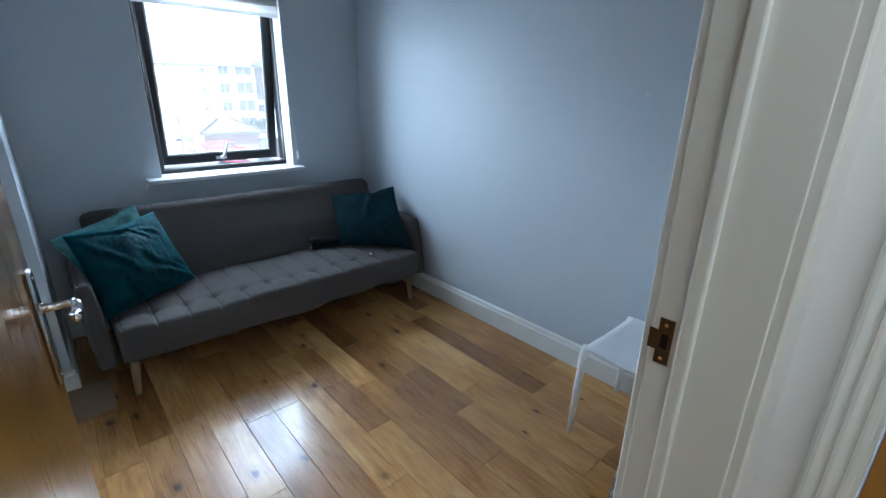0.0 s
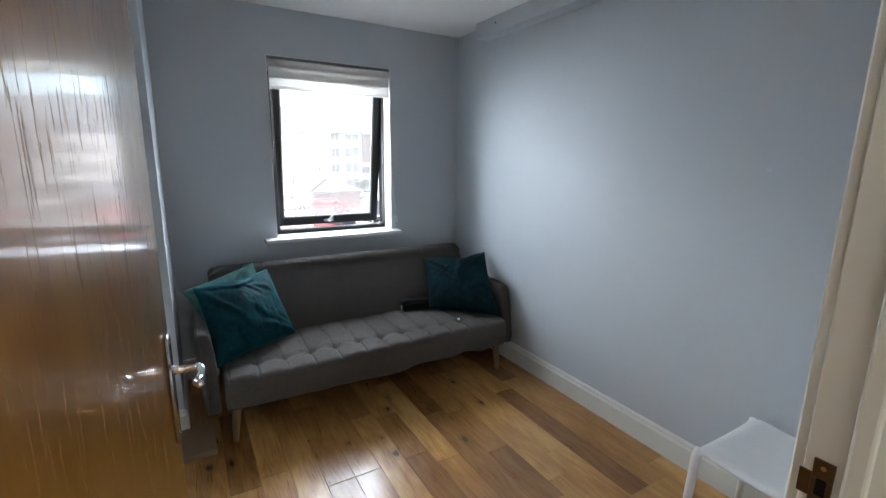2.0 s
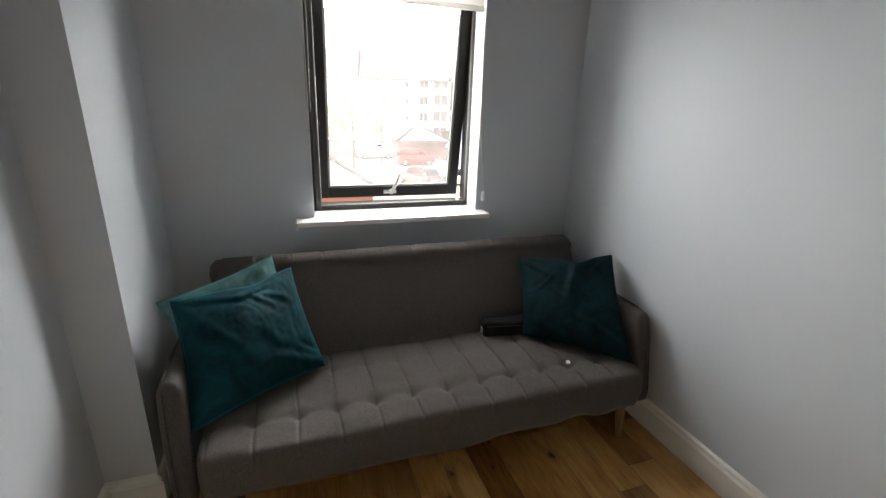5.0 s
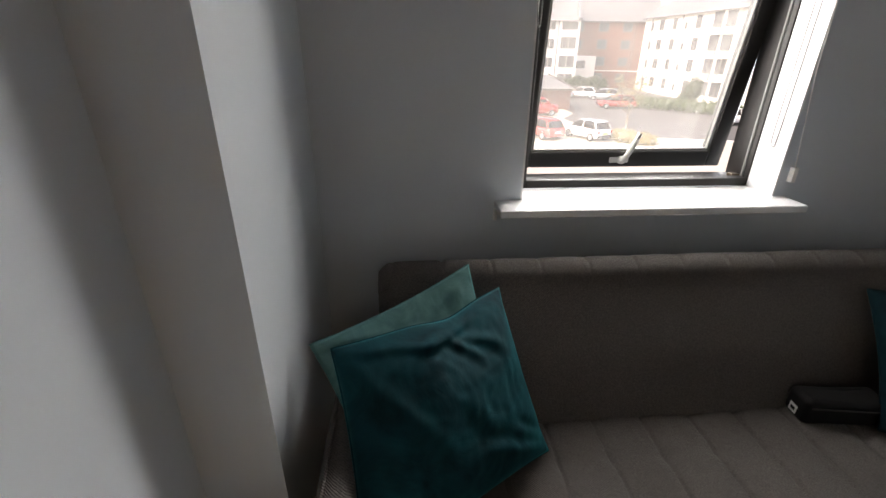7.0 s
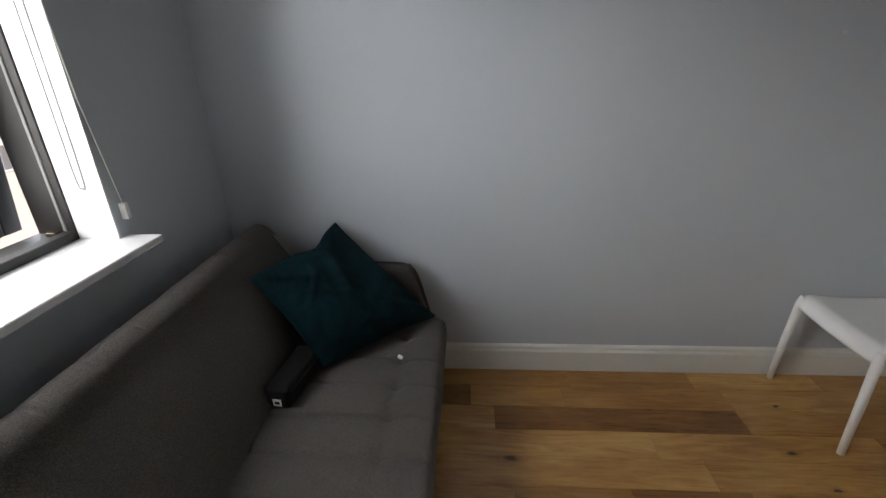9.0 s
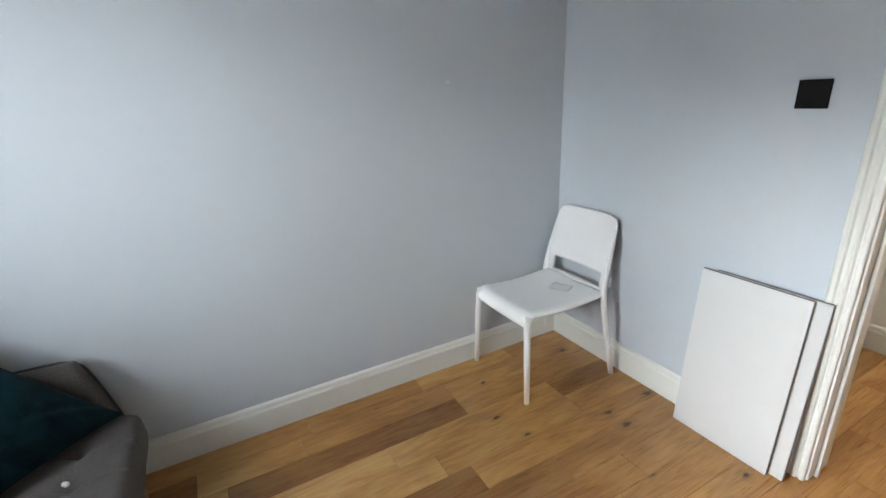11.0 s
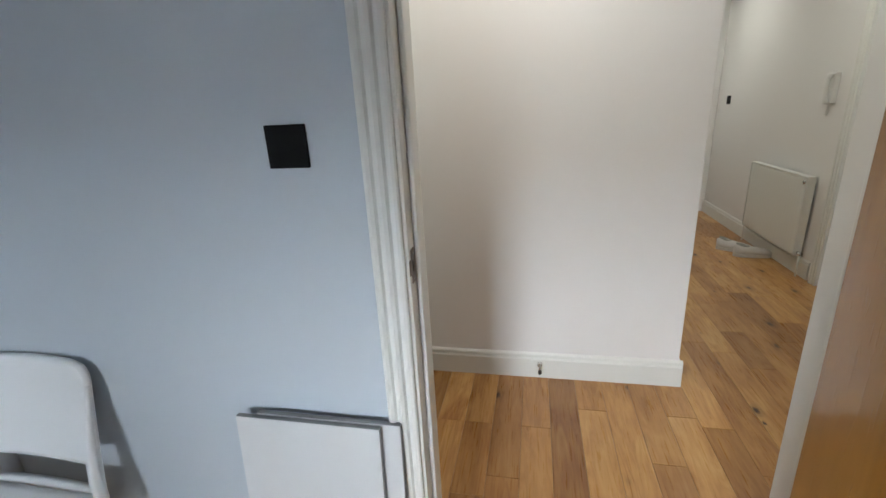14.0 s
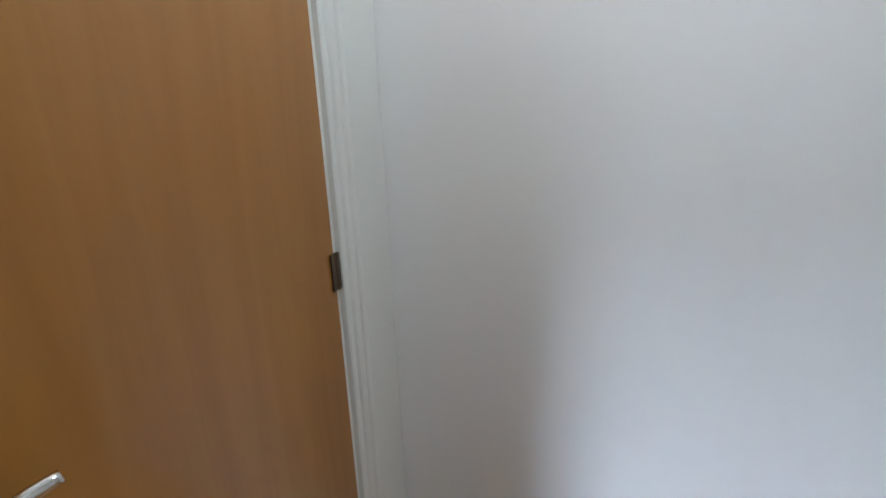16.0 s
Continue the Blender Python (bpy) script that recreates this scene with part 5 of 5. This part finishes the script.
def building(name, label, start, end, depth, height, wall_mat, columns, roof_rise, balconies=(), verges=()):
    s, e = Vector((*start, 0)), Vector((*end, 0))
    along = (e - s).normalized()
    length = (e - s).length
    back = Vector((-along.y, along.x, 0))
    m = Matrix(((along.x, back.x, 0, s.x), (along.y, back.y, 0, s.y), (0, 0, 1, G), (0, 0, 0, 1)))
    ob = thing(name, label, "building", at=m)
    part("wall", box(0, length, 0, depth, 0, height), wall_mat, ob)
    part("plinth_band", box(-0.05, length + 0.05, -0.06, 0.0, 2.75, 2.9), RENDER, ob)
    bm = bmesh.new()
    o = 0.4
    v = [bm.verts.new(p) for p in ((-o, -o, height), (length + o, -o, height), (length + o, depth + o, height), (-o, depth + o, height), (-o, depth / 2, height + roof_rise), (length + o, depth / 2, height + roof_rise))]
    for f in ((0, 1, 5, 4), (2, 3, 4, 5), (0, 4, 3), (1, 2, 5), (0, 3, 2, 1)):
        bm.faces.new([v[i] for i in f])
    part("roof", bm, ROOF, ob)
    part("gutter", tube([(-o, -o, height - 0.05), (length + o, -o, height - 0.05)], 0.08, 8), GREY_FRAME, ob)
    for c in range(2, int(length), 9):
        part("downpipe", tube([(c + 0.4, -0.07, 0), (c + 0.4, -0.07, height - 0.1)], 0.06, 6), GREY_FRAME, ob)
    slope = math.hypot(depth / 2 + o, roof_rise)
    for x in verges:
        v = part("verge", box(-0.22, 0.22, 0.0, slope, -0.1, 0.45, bevel=0.03), GREY_FRAME, ob, "dark capped party wall over the roof")
        v.matrix_local = pose(x, -o, height, math.degrees(math.atan2(roof_rise, depth / 2 + o)), 0, 0)
    shared = {}
    for x, w, h in columns:
        for k in range(4):
            z = 0.9 + 2.7 * k
            hh = min(h, height - z - 0.15)
            key = (w, round(hh, 2))
            if key not in shared:
                f = part("window", frame_ring(-w / 2, w / 2, 0, hh, -0.06, 0.04, 0.09, bevel=0), GREY_FRAME)
                shared[key] = (f.data, part("pane", boxes((-w / 2 + 0.09, -0.03, -0.02, 0.0, 0.09, hh - 0.09), (0.03, w / 2 - 0.09, -0.02, 0.0, 0.09, hh - 0.09)), PANE).data)
                bpy.data.objects.remove(bpy.data.objects[f.name])
                bpy.data.objects.remove([ob2 for ob2 in bpy.data.objects if ob2.data == shared[key][1]][0])
            win = new("window", shared[key][0])
            win.parent, win.location = ob, (x, -0.01, z)
            pn = new("pane", shared[key][1])
            pn.parent, pn.location = win, (0, 0, 0)
    for x, w in balconies:
        for k in (1, 2, 3):
            z = 2.75 + 2.7 * (k - 1) + 0.1
            b = part("balcony", boxes((x - w / 2, x + w / 2, -0.9, 0, z - 0.12, z), bevel=0.0), RENDER, ob)
            part("railing", boxes((x - w / 2, x + w / 2, -0.9, -0.86, z + 0.95, z + 1.0), *[(x - w / 2 + 0.12 * j, x - w / 2 + 0.12 * j + 0.02, -0.89, -0.87, z, z + 0.95) for j in range(int(w / 0.12) + 1)]), GREY_FRAME, b)
    return ob


building("apartment_block", "white rendered four-storey block with slate roof", (-6, 83.3), (26.0, 76.6), 11, 10.3, RENDER, [(3, 1.4, 1.4), (7, 2.6, 1.6), (11.5, 0.6, 0.8), (25.3, 0.6, 0.8), (28.2, 1.4, 1.4), (31.1, 2.4, 1.7)], 4.6, verges=(17.0, 32.5))
building("apartment_block", "red brick block with white sash windows", (26.6, 85.0), (41.5, 81.5), 10, 10.6, BRICK, [(2.2, 1.5, 1.4), (6.3, 1.6, 1.5), (10.2, 1.5, 1.4)], 4.4)
building("apartment_block", "white rendered block with balconies beside the hedge", (38.2, 80), (36.6, 34), 11, 10.9, RENDER, [(2.6, 0.8, 1.2), (5.6, 1.4, 1.5), (9.4, 1.1, 1.5), (12.4, 0.6, 0.9), (15.4, 1.3, 1.6), (19.6, 1.9, 2.0), (22.2, 1.9, 2.0), (26.5, 1.3, 1.6), (30.0, 0.6, 0.9), (33.6, 1.4, 1.6), (38.0, 1.9, 2.0), (40.6, 1.9, 2.0)], 4.2, balconies=((20.9, 5.2), (39.3, 5.2)))
entry = thing("entrance_porch", "white rendered porch in front of the brick block", "porch", at=pose(28.2, 80.5, G))
part("porch_wall", box(-2.6, 2.6, 0, 3.6, 0, 5.2), RENDER, entry)
part("porch_window", frame_ring(-0.8, 0.8, 3.3, 4.5, -0.06, 0.02, 0.09, bevel=0), GREY_FRAME, entry)
part("pane", box(-0.71, 0.71, -0.03, 0.0, 3.39, 4.41), PANE, entry)


def hip_shed(name, label, x0, x1, y0, y1, wall_h, rise, wall_mat, roof_mat):
    ob = thing(name, label, "outbuilding", at=pose((x0 + x1) / 2, (y0 + y1) / 2, G))
    w, d = (x1 - x0) / 2, (y1 - y0) / 2
    part("wall", box(-w, w, -d, d, 0, wall_h), wall_mat, ob)
    o, r = 0.35, max(0.05, w - d)
    bm = bmesh.new()
    v = [bm.verts.new(p) for p in ((-w - o, -d - o, wall_h), (w + o, -d - o, wall_h), (w + o, d + o, wall_h), (-w - o, d + o, wall_h), (-r, 0, wall_h + rise), (r, 0, wall_h + rise))]
    for f in ((0, 1, 5, 4), (1, 2, 5), (2, 3, 4, 5), (3, 0, 4), (3, 2, 1, 0)):
        bm.faces.new([v[i] for i in f])
    part("roof", bm, roof_mat, ob)
    part("fascia", boxes((-w - o, w + o, -d - o - 0.03, -d - o, wall_h - 0.16, wall_h + 0.02), (w + o, w + o + 0.03, -d - o, d + o, wall_h - 0.16, wall_h + 0.02)), RENDER, ob)
    for sx in (-1, 1):
        part("hip_tiles", tube([(sx * (w + o), -d - o, wall_h + 0.04), (sx * r, 0, wall_h + rise + 0.04)], 0.12, 6), DARK_TILE, ob, "dark hip ridge tiles")
    part("gutter", tube([(-w - o, -d - o - 0.08, wall_h - 0.06), (w + o, -d - o - 0.08, wall_h - 0.06)], 0.07, 6), DARK_TILE, ob, "dark gutter")
    return ob


hip_shed("brick_garage", "small red brick building with hipped roof", 11.4, 17.2, 53.2, 57.6, 2.3, 1.3, BRICK, ROOF)
hip_shed("bin_store", "orange brick bin store with grey hipped roof", -5.0, 3.0, 25.6, 30.5, 1.85, 1.7, ORANGE_TILE, ROOF)


def wheel(parent, x, y):
    w = part("wheel", tube([(x - 0.1, y, 0.31), (x + 0.1, y, 0.31)], 0.31, 20), TYRE, parent, "black tyre", True)
    part("rim", tube([(x - 0.11, y, 0.31), (x + 0.11, y, 0.31)], 0.2, 14), RIM, w, "alloy wheel rim")


def car(label, at, paint, length=3.9, width=1.7, height=1.48, van=False, group=""):
    """A parked car; its front points along +y."""
    ob = thing("van" if van else "car", label, "van" if van else "car", group, at=at)
    h, l, w = height, length, width / 2
    prof = [(-0.5, 0.42, 0.80), (-0.49, 0.30, 0.93), (-0.44, 0.26, 0.97), (-0.25, 0.25, 1.0), (0.1, 0.25, 1.0), (0.25, 0.25, 0.99), (0.40, 0.26, 0.93), (0.47, 0.28, 0.87), (0.5, 0.38, 0.70)]
    belt = 0.62 * h
    rings = []
    for u, lo, k in prof:
        top = belt if u < 0.22 else belt * (1 - 0.35 * (u - 0.22))
        ww = w * k
        rings.append([(sx * ww * f, u * l, z) for sx, f, z in ((-1, 0.9, lo), (-1, 1.0, lo + 0.12), (-1, 1.0, 0.5 * (lo + top)), (-1, 0.95, top), (1, 0.95, top), (1, 1.0, 0.5 * (lo + top)), (1, 1.0, lo + 0.12), (1, 0.9, lo))])
    part("body", loft(rings), paint, ob, "", True)
    roof = [(-0.47, belt, belt + 0.02), (-0.40, belt, 0.94 * h), (-0.25, belt, h), (0.05, belt, 0.99 * h), (0.16, belt, 0.90 * h), (0.30, belt - 0.02, belt + 0.03)]
    if van:
        roof = [(-0.49, belt, h * 0.97), (-0.45, belt, h), (0.0, belt, h), (0.12, belt, 0.97 * h), (0.22, belt, 0.8 * h), (0.30, belt - 0.02, belt + 0.03)]
    rings = [[(sx * w * f, u * l, z) for sx, f, z in ((-1, 0.93, lo - 0.03), (-1, 0.80, 0.3 * lo + 0.7 * hi), (-1, 0.72, hi), (1, 0.72, hi), (1, 0.80, 0.3 * lo + 0.7 * hi), (1, 0.93, lo - 0.03))] for u, lo, hi in roof]
    part("cabin", loft(rings), paint if van else CAR_GLASS, ob, "" if van else "dark tinted glazing", True)
    if van:
        part("windscreen", boxes((-w * 0.7, w * 0.7, 0.175 * l, 0.185 * l, belt + 0.05, 0.86 * h)), CAR_GLASS, ob)
        for sx in (-1, 1):
            part("side_window", box(sx * w * 0.86 - 0.01, sx * w * 0.86 + 0.01, 0.02 * l, 0.17 * l, belt + 0.05, 0.88 * h), CAR_GLASS, ob)
    else:
        rr = [[(sx * w * f, u * l, z) for sx, f, z in ((-1, 0.74, hi - 0.015), (-1, 0.70, hi + 0.018), (1, 0.70, hi + 0.018), (1, 0.74, hi - 0.015))] for u, lo, hi in roof[1:5]]
        part("roof_panel", loft(rr), paint, ob, "", True)
        for sx in (-1, 1):
            part("pillar", tube([(sx * w * 0.90, -0.44 * l, belt), (sx * w * 0.76, -0.36 * l, 0.95 * h)], 0.06, 6), paint, ob)
            part("door_pillar", tube([(sx * w * 0.93, -0.06 * l, belt), (sx * w * 0.75, -0.07 * l, 0.99 * h)], 0.035, 6), paint, ob)
    for sx in (-1, 1):
        for u in (-0.32, 0.32):
            wheel(ob, sx * (w - 0.10), u * l)
        part("tail_light", box(sx * w * 0.78 - 0.09, sx * w * 0.78 + 0.09, -0.5 * l - 0.01, -0.47 * l, belt - 0.28, belt - 0.06, bevel=0.02), TAIL, ob, "red tail light")
        part("headlight", box(sx * w * 0.7 - 0.12, sx * w * 0.7 + 0.12, 0.46 * l, 0.485 * l, 0.58, 0.72, bevel=0.02), CAR_SILVER, ob, "clear headlight")
    part("bumper", box(-w * 0.86, w * 0.86, -0.51 * l, -0.47 * l, 0.28, 0.5, bevel=0.03), BLACK if paint is CAR_WHITE else paint, ob, "rear bumper")
    part("number_plate", box(-0.26, 0.26, -0.515 * l, -0.505 * l, 0.55, 0.66), YELLOW if paint is CAR_WHITE else PAPER, ob, "rear number plate")
    return ob


car("red hatchback parked on the paving", pose(8.9, 36.6, G + 0.03, 0, 0, 24), CAR_RED, 4.0, 1.72, 1.5)
car("white hatchback with dark rear window", pose(12.4, 35.8, G + 0.03, 0, 0, 24), CAR_WHITE, 3.6, 1.65, 1.48)
car("small red delivery van", pose(12.0, 48.6, G + 0.03, 0, 0, -88), CAR_RED, 4.3, 1.75, 1.85, van=True)
car("cream van with dark windows beside the brick building", pose(8.7, 54.6, G + 0.03, 0, 0, -88), CAR_WHITE, 4.4, 1.8, 2.0, van=True)
car("silver car parked by the far shrubs", pose(20.4, 66.5, G - 0.02, 0, 0, 20), CAR_SILVER, 4.2)
car("white car parked by the far shrubs", pose(23.6, 66.5, G - 0.02, 0, 0, 65), CAR_WHITE, 4.2)
car("silver-blue car in the far row", pose(25.6, 63.5, G - 0.02, 0, 0, 70), CAR_SILVER, 4.2)
car("dark red car in the far row", pose(23.3, 54.6, G - 0.02, 0, 0, 84), CAR_RED, 4.3)
car("white car standing beside the hedge", pose(29.6, 42.8, G - 0.02, 0, 0, -70), CAR_WHITE, 4.1)


def leaf_cloud(bm, centre, radii, count, size, rng, shell=0.45):
    for _ in range(count):
        d = Vector((rng.gauss(0, 1), rng.gauss(0, 1), rng.gauss(0, 1))).normalized()
        r = shell + (1 - shell) * rng.random()
        p = Vector(centre) + Vector((d.x * radii[0], d.y * radii[1], d.z * radii[2])) * r * (1 + 0.25 * noise.noise(d * 2.3 + Vector(centre)))
        a = Vector((rng.gauss(0, 1), rng.gauss(0, 1), rng.gauss(0, 1))).normalized()
        b = a.orthogonal().normalized()
        s = size * rng.uniform(0.6, 1.4)
        bm.faces.new([bm.verts.new(p + v) for v in (a * s, b * s * 0.6, -a * s, -b * s * 0.6)])


def tree(label, at, height, spread, leaf_mat, leaves, seed):
    rg = random.Random(seed)
    ob = thing("tree", label, "tree", "young trees", at=at)
    bm = tube([(0, 0, 0), (0.04, 0.02, height * 0.25), (0.0, 0.06, height * 0.5), (0.05, 0.0, height * 0.95)], [0.10, 0.085, 0.06, 0.012], 8)
    tips = []
    for k in range(26):
        z = height * rg.uniform(0.32, 0.85)
        a = rg.uniform(0, 2 * math.pi)
        r = spread * rg.uniform(0.5, 1.0) * (1.15 - 0.6 * z / height)
        tip = Vector((r * math.cos(a), r * math.sin(a), z + r * rg.uniform(0.35, 0.9)))
        mid = Vector((tip.x * 0.45, tip.y * 0.45, z + (tip.z - z) * 0.25))
        add_tube(bm, [(0.02, 0.02, z), mid, tip], [0.04, 0.025, 0.008], 5)
        tips.append(tip)
        for q in range(3):
            t2 = mid.lerp(tip, rg.uniform(0.3, 0.9))
            e2 = t2 + Vector((rg.uniform(-0.5, 0.5), rg.uniform(-0.5, 0.5), rg.uniform(0.1, 0.6))) * spread * 0.5
            add_tube(bm, [t2, e2], [0.015, 0.005], 4)
            tips.append(e2)
    part("trunk", bm, BARK, ob, "bare forking trunk and limbs")
    bm = bmesh.new()
    for tip in tips:
        leaf_cloud(bm, tip, (0.36, 0.36, 0.30), leaves, 0.075, rg, 0.1)
    part("crown", bm, leaf_mat, ob, "thin scattered leaves")
    return ob


tree("bare pale tree at the kerb", pose(16.4, 37.6, G), 4.6, 1.9, PALE_LEAF, 4, 11)
tree("young tree in pale blossom on the paving", pose(5.0, 46.6, G), 7.6, 2.3, BLOSSOM, 26, 12)
tree("young tree in pale blossom on the paving", pose(8.3, 48.8, G), 8.0, 2.0, BLOSSOM, 22, 13)
tree("young tree in pale blossom on the paving", pose(1.8, 45.5, G), 7.0, 2.3, BLOSSOM, 26, 14)
rg = random.Random(5)
for name, label, mat, blobs, size in (
    ("hedge", "long clipped green hedge before the white block", HEDGE, [((25.4 + 0.55 * k, 54.6 - 0.62 * k, G + 0.75), (0.75, 0.75, 0.85), 330) for k in range(17)], 0.09),
    ("shrub", "golden-green low shrub at the kerb", PALE_LEAF, [((14.9, 34.2, G + 0.4), (1.0, 1.0, 0.6), 900), ((15.9, 33.4, G + 0.35), (1.0, 0.9, 0.5), 800), ((14.6, 35.3, G + 0.35), (0.7, 0.7, 0.5), 500)], 0.07),
    ("yew_shrub", "dark rounded evergreen shrubs", DARK_LEAF, [((24.6 + 1.3 * k, 74.6, G + 1.1 + 0.3 * (k % 2)), (1.2, 1.0, 1.2), 700) for k in range(5)], 0.13),
    ("shrub", "dark green bush against the white block", DARK_LEAF, [((33.8, 56.5, G + 1.9), (1.2, 1.2, 1.6), 900), ((33.4, 57.2, G + 0.9), (1.0, 1.0, 1.0), 500)], 0.1),
):
    ob = thing(name, label, "hedge" if name == "hedge" else "shrub", at=pose(blobs[0][0][0], blobs[0][0][1], G))
    bm = bmesh.new()
    for c, r, n in blobs:
        cc = Vector(c) - Vector((blobs[0][0][0], blobs[0][0][1], G))
        leaf_cloud(bm, cc, r, n, size, rg, 0.7)
        bmesh.ops.create_icosphere(bm, subdivisions=2, radius=1, matrix=Matrix.LocRotScale(cc, None, (r[0] * 0.72, r[1] * 0.72, r[2] * 0.72)))
    part("foliage", bm, mat, ob)
bollard = thing("bollard", "dark post at the kerb", "bollard", at=pose(16.3, 35.1, G))
part("post", tube([(0, 0, 0), (0, 0, 0.85), (0, 0, 0.86), (0, 0, 1.0)], [0.07, 0.07, 0.085, 0.085], 10), GREY_FRAME, bollard)
for k in range(5):
    structure(part("kerb", box(-1.5, 1.5, -0.07, 0.07, -0.05, 0.1, bevel=0.01), RENDER), "pale concrete kerb stone", "kerb").matrix_world = pose(17.2 + 2.9 * k, 35.4 - 0.62 * k, G + 0.0, 0, 0, -12)

# ---- floor boards ----
plank_rng = random.Random(21)
far = []
for k in range(53):
    if k < 7:
        lay_row(k, 0.0, LENGTH, floor, plank_rng)
    elif k < 18:
        lay_row(k, HALL_Y, LENGTH, floor, plank_rng)
    elif k < 28:
        lay_row(k, CORR_END, -WALL_T, floor, plank_rng)
    else:
        lay_row(k, -4.7, -WALL_T, floor, plank_rng, joined=far)
lay_row(17, CORR_END, HALL_Y, floor, plank_rng)
bm = bmesh.new()
for me, at in far:
    first = len(bm.verts)
    bm.from_mesh(me)
    bm.verts.ensure_lookup_table()
    bmesh.ops.translate(bm, vec=Vector(at), verts=bm.verts[first:])
planks = part("planks", bm, OAK, floor)
tagged(planks, "oak planks of the far bedroom", kind="stuff")
